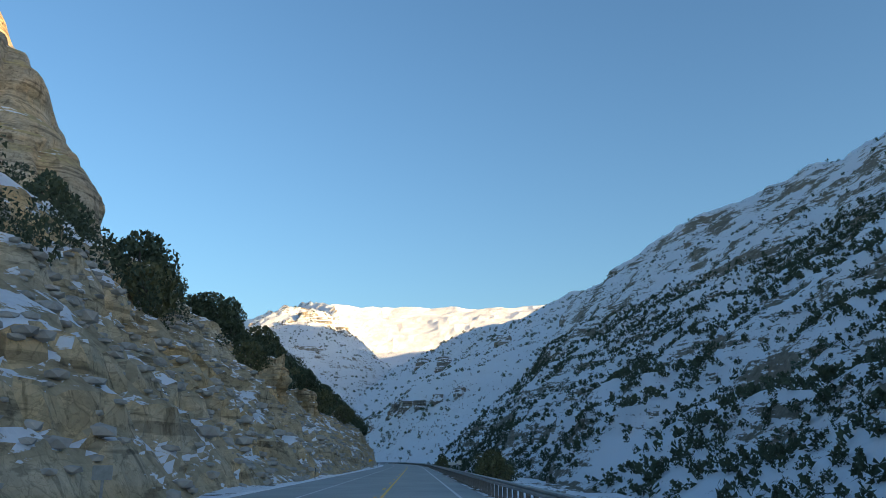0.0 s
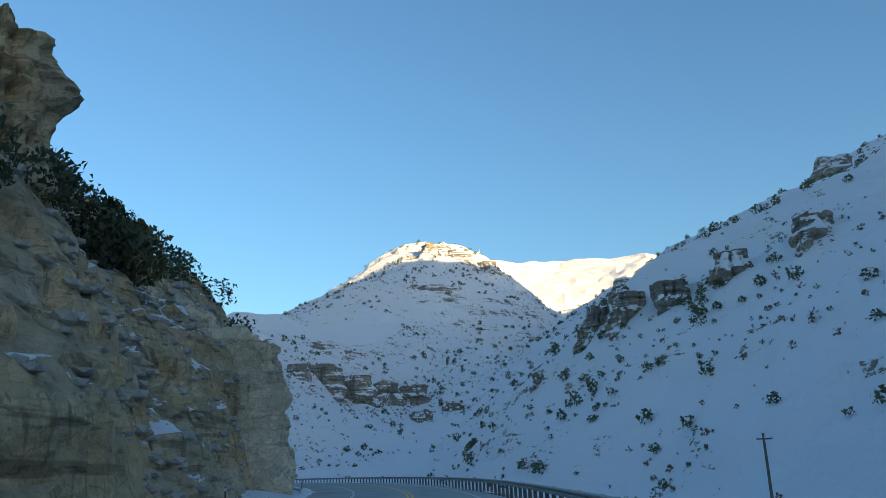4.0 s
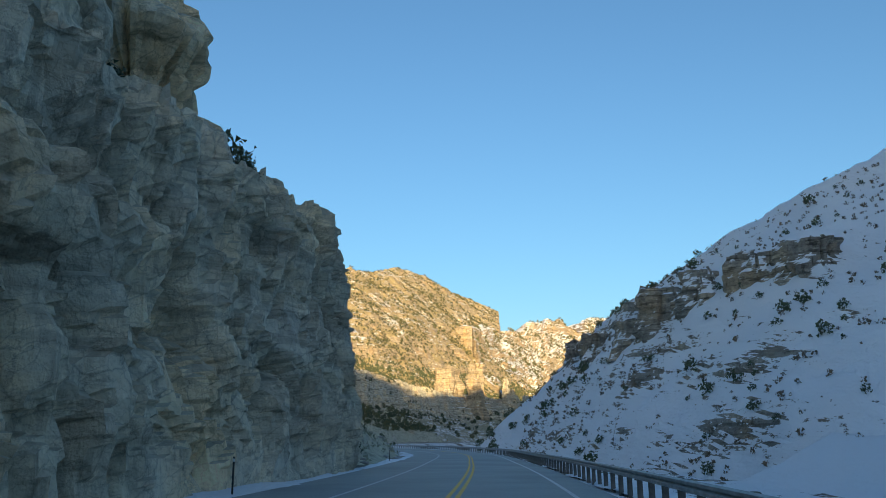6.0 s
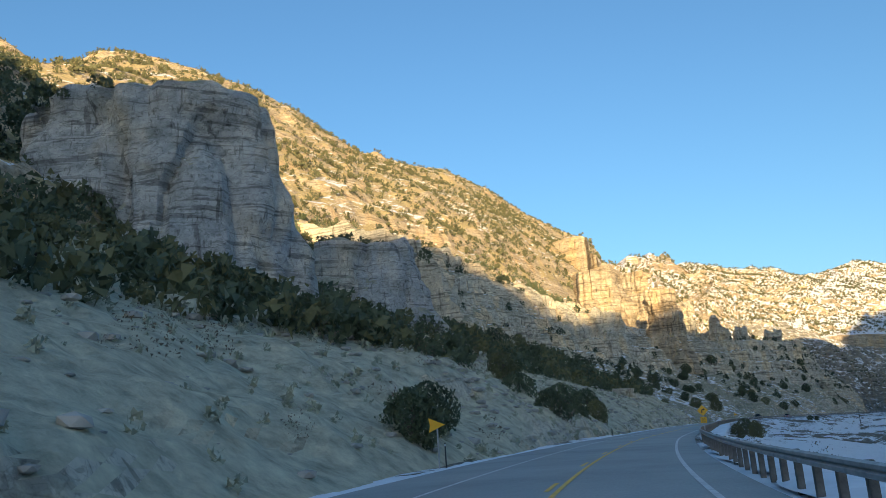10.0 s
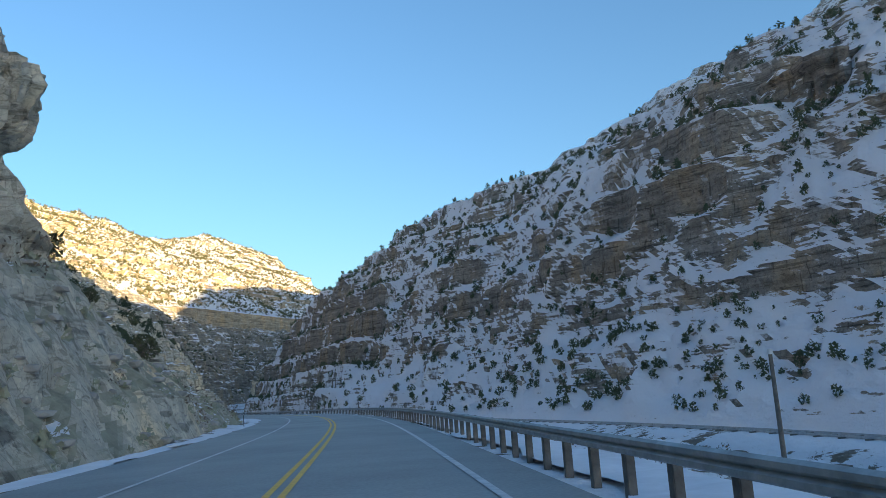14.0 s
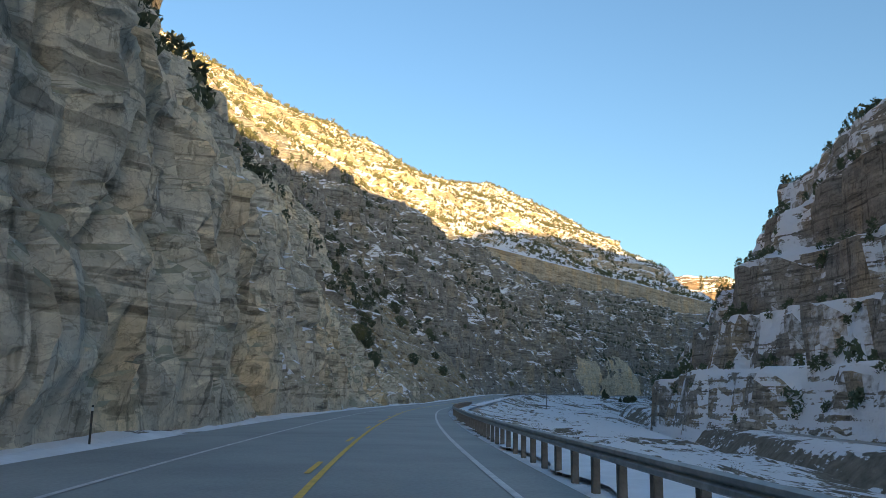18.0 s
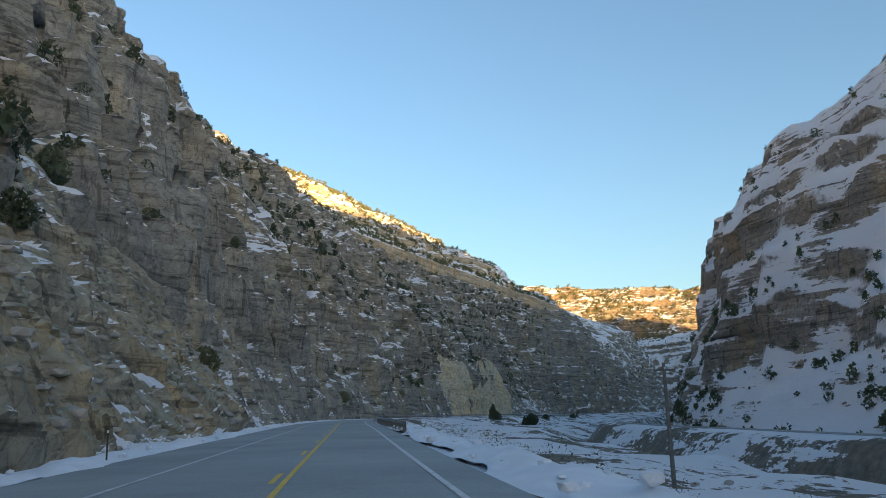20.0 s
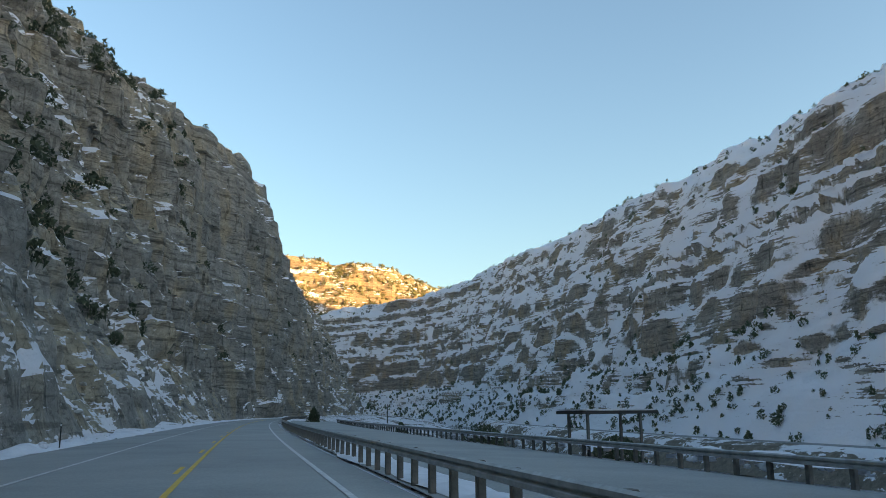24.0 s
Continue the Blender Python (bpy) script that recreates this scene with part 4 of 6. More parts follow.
# bands of rock that break through the snow: hillside, place, height above it, half sizes, turn
for k, (net, x, y, h, rx, ry, turn) in enumerate(((H5, -54, 293, 1.6, 3.5, 2.4, 0.5), (H5, -50, 290.4, 1.8, 3.4, 2.4, 0.3), (H5, -45, 288.4, 1.4, 3.0, 2.2, 0.2), (H5, -39, 287.0, 1.7, 3.6, 2.2, 0.1), (H5, -34, 286.0, 1.6, 3.4, 2.2, 0.0), (H5, -27, 289.4, 1.5, 3.6, 2.2, -0.3), (H5, -63, 298, 1.5, 3, 2.2, 0.6), (H5, -68, 301, 1.2, 2.4, 2, 0.7),
        (H5, -14, 313, 3.0, 4.5, 3, 0.0), (H5, -8, 317, 4.6, 5, 3.4, 0.1), (H5, -2, 320, 4.6, 4.5, 3.4, 0.3), (H5, 3, 325, 3.4, 4.5, 3, 0.4), (H5, -18, 308, 1.8, 3.5, 2.4, 0.2), (H5, 6, 310, 1.4, 3, 2.4, 0.4), (H5, 12, 318, 1.4, 3.5, 2.2, 0.6),
        (R2, 57, 352, 2.2, 6, 4, 1.0), (R2, 61, 324, 2.6, 6, 4, 1.2), (R2, 24, 246, 0.3, 1.8, 1.4, 1.2), (R2, 30, 240, 1.6, 3.0, 2.4, 1.5), (R2, 32.5, 235, 1.9, 3.2, 2.6, 1.6), (R2, 36, 229, 1.7, 3.4, 2.4, 1.3), (R2, 40, 223, 1.4, 3.4, 2.2, 1.2), (R2, 45, 217, 1.2, 3.4, 2.2, 1.2), (R2, 70, 262, 2.0, 5, 4, 1.4),
        (B1, 6, 426, 2.2, 7, 5, 0.1), (B1, 14, 424, 1.8, 6, 5, 0.0), (B1, -4, 422, 1.5, 5, 4, 0.2), (B1, 24, 424, 1.6, 5, 5, -0.3))):
    g = lift(net, x, y)
    crag("hill_outcrop", ledge_rock, "brown banded rock outcrop in the snow", x, y, g - 4.5, g + h, rx, ry, turn, 0.6, 70 + k, 90, 50, 0.55, 1.3, 0, 0.5)
for k, (x, y, z0, z1, rx, ry, turn) in enumerate(((-118, 592, 30, 52, 10, 9, 0.6), (-158, 555, 14, 29.5, 4, 7, 0.4), (-147, 521, 8, 26.5, 5, 6, 0.4), (-167, 579, 16, 31, 4, 7, 0.4), (-152, 545, 12, 27, 4, 5, 0.3), (-181, 614, 18, 35, 4, 7, 0.4), (-201, 818, -4, 24, 9, 11, 0.0), (-192, 838, -4, 26, 9, 10, 0.2))):
    crag("wall_buttress", ledge_rock, "brown layered buttress with snow on its ledges", x, y, z0, z1, rx, ry, turn, 0.78, 90 + k, 130, 100, 1.1, 2.6, 0.3, 0.6)


# ---- trees and scrub ----
def crown_mesh(name, seed, sprays, shape, leaf, mat):
    """A crown of small sprays over dark inner clumps; shape gives the radius at a height from 0 to 1."""
    rng = np.random.default_rng(seed)
    h = rng.beta(1.5, 1.7, sprays)
    a = rng.uniform(0, 2 * math.pi, sprays)
    lump = 1 + 0.34 * np.sin(3 * a + seed) * np.sin(7 * h + seed * 2) + 0.2 * np.sin(8 * a + 5 * h)
    r = np.array([shape(v) for v in h]) * lump * np.sqrt(rng.uniform(0.35, 1.0, sprays))
    c = np.stack([np.cos(a) * r, np.sin(a) * r, h], 1)
    d1, d2 = rng.normal(size=(sprays, 3)), rng.normal(size=(sprays, 3))
    d1[:, 2] = np.abs(d1[:, 2]) + 0.4
    d1 /= np.linalg.norm(d1, axis=1)[:, None]
    d2 /= np.linalg.norm(d2, axis=1)[:, None]
    k = leaf * rng.uniform(0.6, 1.4, (sprays, 1))
    v = np.stack([c - d2 * k * 0.5, c + d1 * k * 0.7, c + d2 * k * 0.5, c - d1 * k * 0.5], 1).reshape(-1, 3)
    me = bpy.data.meshes.new(name)
    q = np.arange(sprays * 4, dtype=np.int32)
    me.vertices.add(len(v))
    me.vertices.foreach_set("co", v.ravel().astype(np.float32))
    me.loops.add(len(q))
    me.loops.foreach_set("vertex_index", q)
    me.polygons.add(sprays)
    me.polygons.foreach_set("loop_start", q[::4].copy())
    me.materials.append(mat)
    me.update(calc_edges=True)
    return me


def trunk_mesh(name, seed, height, radius, mat):
    """A bent tapered trunk with a few limbs."""
    rng = random.Random(seed)
    verts, faces = [], []

    def limb(a, b, ra, rb):
        a, b = Vector(a), Vector(b)
        d = (b - a).normalized()
        s = d.orthogonal().normalized()
        w = d.cross(s)
        base = len(verts)
        for p, r in ((a, ra), ((a + b) / 2 + s * 0.03, (ra + rb) / 2), (b, rb)):
            for k in range(6):
                g = k * math.pi / 3
                verts.append(tuple(p + (s * math.cos(g) + w * math.sin(g)) * r))
        for ring in (0, 6):
            for k in range(6):
                n = (k + 1) % 6
                faces.append((base + ring + k, base + ring + n, base + ring + 6 + n, base + ring + 6 + k))

    mid = (rng.uniform(-0.06, 0.06), rng.uniform(-0.06, 0.06), height * 0.4)
    limb((0, 0, -0.25), mid, radius, radius * 0.75)
    limb(mid, (mid[0] * 1.5, mid[1] * 1.5, height * 0.85), radius * 0.75, radius * 0.25)
    for _ in range(5):
        g, z = rng.uniform(0, 6.28), rng.uniform(0.2, 0.6) * height
        limb((mid[0] * z, mid[1] * z, z), (math.cos(g) * 0.3, math.sin(g) * 0.3, z + 0.25 * height), radius * 0.4, radius * 0.1)
    return mesh_of(name, verts, faces, mat)


bark = plain_material("juniper bark", (0.12, 0.095, 0.075), 0.9, 0, 9, 0.4, 0.4)
leaf_mats = []
for k, (a, b) in enumerate((((0.045, 0.060, 0.030), (0.105, 0.128, 0.066)), ((0.07, 0.074, 0.032), (0.165, 0.16, 0.068)))):
    m, nodes, links, bsdf = material("juniper foliage %s" % ("deep" if k == 0 else "olive"))
    info = nodes.new("ShaderNodeObjectInfo")
    n = noise_node(nodes, links, 2.6, 4, 0.6)
    f = maths(nodes, links, "ADD", maths(nodes, links, "MULTIPLY", n, 0.7), maths(nodes, links, "MULTIPLY", info.outputs["Random"], 0.3))
    links.new(ramp(nodes, links, f, [(0.25, a), (0.75, b)]), bsdf.inputs["Base Color"])
    bsdf.inputs["Roughness"].default_value = 0.75
    leaf_mats.append(m)
dry_leaf = plain_material("dry brush", (0.17, 0.13, 0.09), 0.9, 0, 4, 0.35)


def round_top(v):
    return 0.52 * max(0.02, math.sin(math.pi * min(1, 0.08 + 0.92 * v))) ** 0.55


def cone_top(v):
    return 0.40 * (1.03 - v) ** 0.85 + 0.02


def oval_top(v):
    return 0.42 * max(0.02, math.sin(math.pi * (0.12 + 0.86 * v))) ** 0.7


TREES = []
for k, (shape, label) in enumerate(((round_top, "dark green juniper with a broad ragged crown"), (oval_top, "dark juniper with an upright oval crown"), (cone_top, "small dark conifer with a pointed crown"), (round_top, "olive green juniper with an uneven crown"))):
    t = new("juniper_tree")
    tagged(t, label, "tree", "trees of the canyon")
    for nm, me in (("trunk", trunk_mesh("trunk", k, 0.9, 0.055, bark)), ("crown", crown_mesh("crown", 11 + k, 1400, shape, 0.075, leaf_mats[k // 3]))):
        o = new(nm, me)
        o.parent = t
        o.location.z = 0.0 if nm == "trunk" else 0.04
    t.location = (0, 0, -60)
    TREES.append(t)
FINE = []
for k, shape in enumerate((round_top, oval_top, cone_top, oval_top)):
    t = tagged(new("juniper_tree"), ("dark green juniper with a dense ragged crown", "dark juniper with an upright dense crown", "small dark conifer with a pointed crown", "olive green juniper bush with a dense crown")[k], "tree", "trees beside the road")
    for nm, me in (("trunk", trunk_mesh("trunk", 20 + k, 0.9, 0.05, bark)), ("crown", crown_mesh("crown", 31 + k, 3400, shape, 0.05, leaf_mats[k // 3]))):
        o = new(nm, me)
        o.parent = t
    t.location = (0, 0, -60)
    FINE.append(t)


def spots(net, n, seed, zmin=-5, zmax=500, upright=0.3, clump=0.0, box=None):
    """Places on a hillside net, with no regard to steep faces."""
    rng = np.random.default_rng(seed)
    a, b = net[1:, :-1] - net[:-1, :-1], net[:-1, 1:] - net[:-1, :-1]
    c = np.cross(a, b)
    area = np.linalg.norm(c, axis=2)
    nz = np.abs(c[:, :, 2]) / (area + 1e-9)
    m = net[:-1, :-1]
    w = area * (nz > upright) * (m[:, :, 2] > zmin) * (m[:, :, 2] < zmax)
    if box:
        w = w * (m[:, :, 0] > box[0]) * (m[:, :, 0] < box[1]) * (m[:, :, 1] > box[2]) * (m[:, :, 1] < box[3])
    if clump:
        w = w * np.clip(0.5 + clump * fbm(m.reshape(-1, 3) / 9.0, 3, seed).reshape(w.shape), 0.02, 3)
    w = w.ravel()
    i = rng.choice(len(w), n, p=w / w.sum())
    p = m.reshape(-1, 3)[i] + a.reshape(-1, 3)[i] * rng.uniform(0, 1, (n, 1)) + b.reshape(-1, 3)[i] * rng.uniform(0, 1, (n, 1))
    return p, rng


def plant(net, n, seed, low, high, kinds=(0, 1, 3), **how):
    """Single trees, each a thing, on a hillside."""
    p, rng = spots(net, n, seed, **how)
    for x, y, z in p:
        k = float(rng.uniform(low, high))
        t = copy_thing(TREES[int(rng.choice(kinds))], Matrix.Identity(4))
        t.matrix_basis = Matrix.Translation((x, y, z - 0.06)) @ Matrix.Rotation(rng.uniform(0, 6.28), 4, "Z") @ Matrix.Diagonal((k, k, k * rng.uniform(0.85, 1.15), 1))


def blob(seed, tall, sub):
    bm = bmesh.new()
    bmesh.ops.create_icosphere(bm, subdivisions=sub, radius=0.5)
    for v in bm.verts:
        q = v.co * 2.6 + Vector((seed * 3.1, 0, 0))
        v.co *= 1 + 0.9 * noise.noise(q * 1.7)
        if tall == 0.55:
            v.co *= 0.35 + 0.33 / max(abs(v.co.x), abs(v.co.y), abs(v.co.z))
        v.co.z = (v.co.z + 0.38) * tall
    bm.verts.ensure_lookup_table()
    out = np.array([v.co for v in bm.verts]), np.array([[v.index for v in f.verts] for f in bm.faces])
    bm.free()
    return out


def tuft(seed, sprays, shape, leaf):
    me = crown_mesh("tuft", seed, sprays, shape, leaf, needle)
    v = np.array([q.co for q in me.vertices])
    f = np.arange(len(v)).reshape(-1, 4)
    f = f[:, :3]
    bpy.data.meshes.remove(me)
    return v, f


def scrub(name, mat, label, places, low, high, templates, seed, sink=0.05, flat=(0.8, 1.2)):
    """Bushes past counting, in one object."""
    rng = np.random.default_rng(seed)
    vs, fs, base = [], [], 0
    pick = rng.integers(0, len(templates), len(places))
    for k, (tv, tf) in enumerate(templates):
        p = places[pick == k]
        n = len(p)
        if not n:
            continue
        s, a = rng.uniform(low, high, n), rng.uniform(0, 6.28, n)
        h = s * rng.uniform(flat[0], flat[1], n)
        x = tv[None, :, 0] * np.cos(a)[:, None] - tv[None, :, 1] * np.sin(a)[:, None]
        y = tv[None, :, 0] * np.sin(a)[:, None] + tv[None, :, 1] * np.cos(a)[:, None]
        v = np.stack([x * s[:, None], y * s[:, None], np.broadcast_to(tv[None, :, 2], x.shape) * h[:, None] - sink], 2) + p[:, None, :]
        f = (tf[None] + (np.arange(n) * len(tv))[:, None, None]).reshape(-1, tf.shape[1]) + base
        vs.append(v.reshape(-1, 3))
        fs.append(f)
        base += n * len(tv)
    v, f = np.concatenate(vs), np.concatenate(fs).astype(np.int32)
    me = bpy.data.meshes.new(name)
    me.vertices.add(len(v))
    me.vertices.foreach_set("co", v.ravel().astype(np.float32))
    me.loops.add(f.size)
    me.loops.foreach_set("vertex_index", f.ravel())
    me.polygons.add(len(f))
    me.polygons.foreach_set("loop_start", np.arange(0, f.size, f.shape[1], dtype=np.int32))
    me.polygons.foreach_set("use_smooth", np.zeros(len(f), bool))
    me.materials.append(mat)
    me.update(calc_edges=True)
    return tagged(new(name, me), label, "scrub", kind="stuff")


FAR = [blob(k, 0.75 + 0.2 * k, 1) for k in range(4)]
POINTED = [tuft(40 + k, 60, cone_top, 0.28) for k in range(3)]
NEAR = [tuft(150 + k, 210, round_top, 0.13) for k in range(3)]
ROUND = [tuft(50 + k, 75, round_top, 0.29) for k in range(3)]
SMALL = [tuft(90 + k, 18, (round_top, oval_top)[k % 2], 0.52) for k in range(6)]
SPARSE = [tuft(70 + k, 46, (round_top, cone_top, oval_top)[k % 3], 0.34) for k in range(6)]
STONE = [blob(9 + k, 0.55, 1) for k in range(4)]
TWIGS = [tuft(60 + k, 80, round_top, 0.085) for k in range(3)]
scrub("scrub_south_ridge", leaf_mats[0], "dark junipers packed over the shaded hillside", np.concatenate([spots(R1, 11500, 1, zmax=30, clump=0.7, box=(0, 130, -30, 300))[0], spots(R1, 2600, 2, zmin=20, clump=1.0, box=(0, 200, -60, 330))[0]]), 0.24, 0.72, SMALL + SPARSE, 1)
scrub("scrub_mountain", leaf_mats[1], "olive junipers dotted over the sunlit mountain", spots(M1, 16000, 3, zmin=6, clump=0.5)[0], 0.4, 1.0, SMALL, 3)
scrub("scrub_mountain_foot", leaf_mats[0], "dark junipers packed below the sunlit mountain", np.concatenate([spots(M1, 3600, 103, zmin=2, zmax=27, clump=0.5)[0], spots(M1, 3800, 104, zmin=2, zmax=27, clump=0.5, box=(-240, -120, 290, 500))[0]]), 0.45, 1.1, SPARSE, 103)
scrub("scrub_far_mountain", leaf_mats[1], "junipers dotted over the far mountain", spots(M3, 10500, 4, clump=0.5)[0], 0.6, 1.5, SMALL, 4)
scrub("scrub_north_mountain", leaf_mats[1], "conifers over the far sunlit slope", spots(F1, 9000, 5, clump=0.4, box=(-260, 120, 1200, 1345))[0], 0.9, 2.2, SMALL, 5)
scrub("scrub_snow_spur", leaf_mats[0], "dark bushes scattered over the snowy spur", spots(R2, 900, 6, clump=1.2)[0], 0.35, 1.2, ROUND, 6)
scrub("sage_snow_hills", dry_leaf, "low dry sage tips showing through the snow", np.concatenate([spots(R2, 2600, 61, clump=1.4)[0], spots(H5, 3200, 62, clump=1.4)[0], spots(B1, 2000, 63, clump=1.4)[0], spots(V1, 700, 64, clump=1.4)[0]]), 0.10, 0.45, SMALL, 61, 0.03)
scrub("scrub_snow_hill", leaf_mats[0], "dark bushes scattered over the round snowy hill", np.concatenate([spots(H5, 520, 7, clump=1.2)[0], spots(B1, 600, 8, clump=1.2)[0]]), 0.35, 1.15, ROUND, 7)
scrub("scrub_right_wall", leaf_mats[0], "dark conifers on the ledges of the rock wall", np.concatenate([spots(R3, 2300, 9, zmin=0, clump=1.0, box=(-240, 0, 390, 700))[0], spots(R3, 3600, 109, zmin=-2, clump=0.8, box=(-250, -130, 470, 690))[0], spots(R4, 2300, 10, zmin=0, clump=1.0)[0], spots(R4, 1900, 110, zmin=-2.5, zmax=10, clump=1.2)[0]]), 0.3, 1.05, POINTED + SPARSE, 9)
scrub("scrub_left_bank", leaf_mats[1], "junipers over the upper bank", spots(L3, 900, 11, zmin=3.5, clump=1.0)[0], 0.5, 1.35, ROUND, 11)
scrub("scrub_cut_bank", leaf_mats[0], "dense junipers over the cut banks", np.concatenate([spots(L1, 1500, 12, zmin=4.2, clump=0.5, box=(-60, 20, -20, 180))[0], spots(L2, 120, 13, zmin=5)[0]]), 0.5, 1.35, NEAR, 12)
scrub("scrub_left_walls", leaf_mats[0], "dark bushes on the ledges of the left walls", np.concatenate([spots(L4, 520, 14, zmin=4, clump=1.0)[0], spots(L5, 420, 15, zmin=5, clump=1.0)[0], spots(L6, 2600, 16, zmin=4, clump=1.2, upright=0.2)[0], spots(L7, 160, 17, zmin=4)[0]]), 0.35, 1.0, ROUND + POINTED, 14)
rng_top = np.random.default_rng(404)
tops = [np.stack([rng_top.normal(x, a, n), rng_top.normal(y, b, n), np.full(n, z)], 1) for x, y, z, a, b, n in ((-167.5, 326, 16.9, 1.5, 2.6, 90), (-177, 347, 14.8, 1.2, 2.0, 30), (-172, 318, 17.5, 2.0, 3.0, 60), (-163, 318, 9.5, 1.5, 2.5, 50))]
scrub("scrub_crags", leaf_mats[0], "dark junipers round the grey crags", np.concatenate(tops + [spots(L3, 700, 405, zmin=3.5, clump=0.6, box=(-200, -120, 285, 410))[0]]), 0.5, 1.3, ROUND, 405)
rubble = plain_material("loose stone", (0.39, 0.365, 0.325), 0.9, 0, 2.2, 0.35, 0.5)
scrub("rubble_cut_bank", rubble, "loose tan stones lying over the cut banks", np.concatenate([spots(L1, 5200, 18, zmax=6, upright=0.2)[0], spots(L3, 5200, 19, zmax=9, upright=0.2)[0], spots(L4, 1600, 20, zmax=7, upright=0.2)[0], spots(L6, 500, 21, zmax=4, upright=0.2)[0], spots(L9, 1400, 24, upright=0.2)[0]]), 0.06, 0.34, STONE, 18, 0.02, (0.6, 1.1))
grass = plain_material("dry grey green grass", (0.34, 0.34, 0.24), 0.9, 0, 4, 0.35)
scrub("dry_grass", grass, "tufts of dry grey green grass on the earth bank", np.concatenate([spots(L3, 7000, 122, zmax=10, upright=0.2)[0], spots(L4, 1500, 123, zmax=6, upright=0.2)[0]]), 0.07, 0.24, SMALL, 122, 0.02)
scrub("boulders", rubble, "pale angular boulders lying on the cut banks", np.concatenate([spots(L1, 800, 131, zmin=0.6, zmax=7, upright=0.2, box=(-30, 30, -10, 190))[0], spots(L3, 260, 132, zmin=0.5, zmax=9, upright=0.2)[0], spots(L4, 160, 133, zmax=8, upright=0.2)[0]]), 0.18, 0.5, STONE, 131, 0.05, (0.6, 1.2))
scrub("dry_brush", dry_leaf, "low dry grey brush on the earth banks", np.concatenate([spots(L3, 420, 22, zmax=9)[0], spots(L4, 90, 23, zmax=5)[0]]), 0.25, 0.8, TWIGS, 22)
plant(L1, 84, 31, 1.0, 2.1, zmin=3.2, zmax=9, upright=0.35, box=(-30, 15, -10, 170))
plant(L2, 6, 32, 0.5, 1.0, zmin=6, zmax=10, upright=0.35)
plant(L3, 60, 33, 0.6, 1.3, zmin=2.2, zmax=9, upright=0.3, clump=1.2)
plant(L4, 66, 34, 0.8, 1.5, zmin=1.6, zmax=10, upright=0.3)
plant(L5, 16, 35, 0.5, 1.1, zmin=2, zmax=14, upright=0.4)
plant(L6, 16, 36, 0.5, 1.1, zmin=0.6, zmax=12, upright=0.3)
plant(L9, 14, 37, 0.6, 1.3, zmin=1.0, zmax=9, upright=0.2)

# ---- road furniture ----
SC = 0.286      # life size to the scale of the canyon


def frame_at(s, u, z=0.0, turn=0.0):
    """Pose at station s whose y axis looks along the road, turned by degrees."""
    p, n = centre(s)
    x, y, _ = beside(s, u, 0)
    return pose(x, y, z + float(height(s)), 0, 0, math.degrees(math.atan2(n[0, 1], n[0, 0])) - 180 + turn)


def part(name, bm, mat, parent, label="", smooth=False):
    me = bpy.data.meshes.new(name)
    bm.to_mesh(me)
    bm.free()
    me.materials.append(mat)
    if smooth:
        me.polygons.foreach_set("use_smooth", [True] * len(me.polygons))
    ob = new(name, me)
    ob.parent = parent
    if label:
        tagged(ob, label)
    return ob


def box(sx, sy, sz, x=0, y=0, z=0, bev=0.0, k=SC):
    """A box of life-size metres, its centre at x, y, z."""
    bm = bmesh.new()
    bmesh.ops.create_cube(bm, size=1)
    for v in bm.verts:
        v.co = Vector((v.co.x * sx + x, v.co.y * sy + y, v.co.z * sz + z)) * k
    if bev:
        bmesh.ops.bevel(bm, geom=bm.edges[:], offset=bev * k, segments=2, affect="EDGES")
    return bm


def rod(r, length, x=0, y=0, z=0, axis="Z", seg=14, r2=None, bev=0.0, k=SC):
    bm = bmesh.new()
    bmesh.ops.create_cone(bm, cap_ends=True, segments=seg, radius1=r, radius2=r if r2 is None else r2, depth=length)
    if bev:
        bmesh.ops.bevel(bm, geom=[e for e in bm.edges if len(e.link_faces) == 2 and e.calc_face_angle(0) > 0.8], offset=bev, segments=2, affect="EDGES")
    m = {"X": Matrix.Rotation(math.pi / 2, 4, "Y"), "Y": Matrix.Rotation(math.pi / 2, 4, "X"), "Z": Matrix.Identity(4)}[axis]
    bm.transform(Matrix.Scale(k, 4) @ Matrix.Translation((x, y, z)) @ m)
    return bm


def prism(profile, width, taper=0.0, bev=0.03, k=SC):
    """A side view (y, z) drawn out across the width, drawn in above by the taper."""
    bm = bmesh.new()
    top = max(z for _, z in profile)
    low = min(z for _, z in profile)
    rows = []
    for side in (-1, 1):
        rows.append([bm.verts.new((side * (width / 2 - taper * (z - low) / (top - low)) * k, y * k, z * k)) for y, z in profile])
    bm.faces.new(rows[0])
    bm.faces.new(rows[1][::-1])
    n = len(profile)
    for i in range(n):
        bm.faces.new((rows[0][i], rows[1][i], rows[1][(i + 1) % n], rows[0][(i + 1) % n]))
    bmesh.ops.recalc_face_normals(bm, faces=bm.faces[:])
    if bev:
        bmesh.ops.bevel(bm, geom=bm.edges[:], offset=bev * k, segments=2, affect="EDGES")
    return bm


def flat_shape(pts, thick, y=0.0, k=SC):
    """A flat outline in x and z, with a thickness, facing -y."""
    bm = bmesh.new()
    a = [bm.verts.new((x * k, (y - thick / 2) * k, z * k)) for x, z in pts]
    b = [bm.verts.new((x * k, (y + thick / 2) * k, z * k)) for x, z in pts]
    bm.faces.new(a)
    bm.faces.new(b[::-1])
    for i in range(len(pts)):
        j = (i + 1) % len(pts)
        bm.faces.new((a[i], b[i], b[j], a[j]))
    bmesh.ops.recalc_face_normals(bm, faces=bm.faces[:])
    return bm


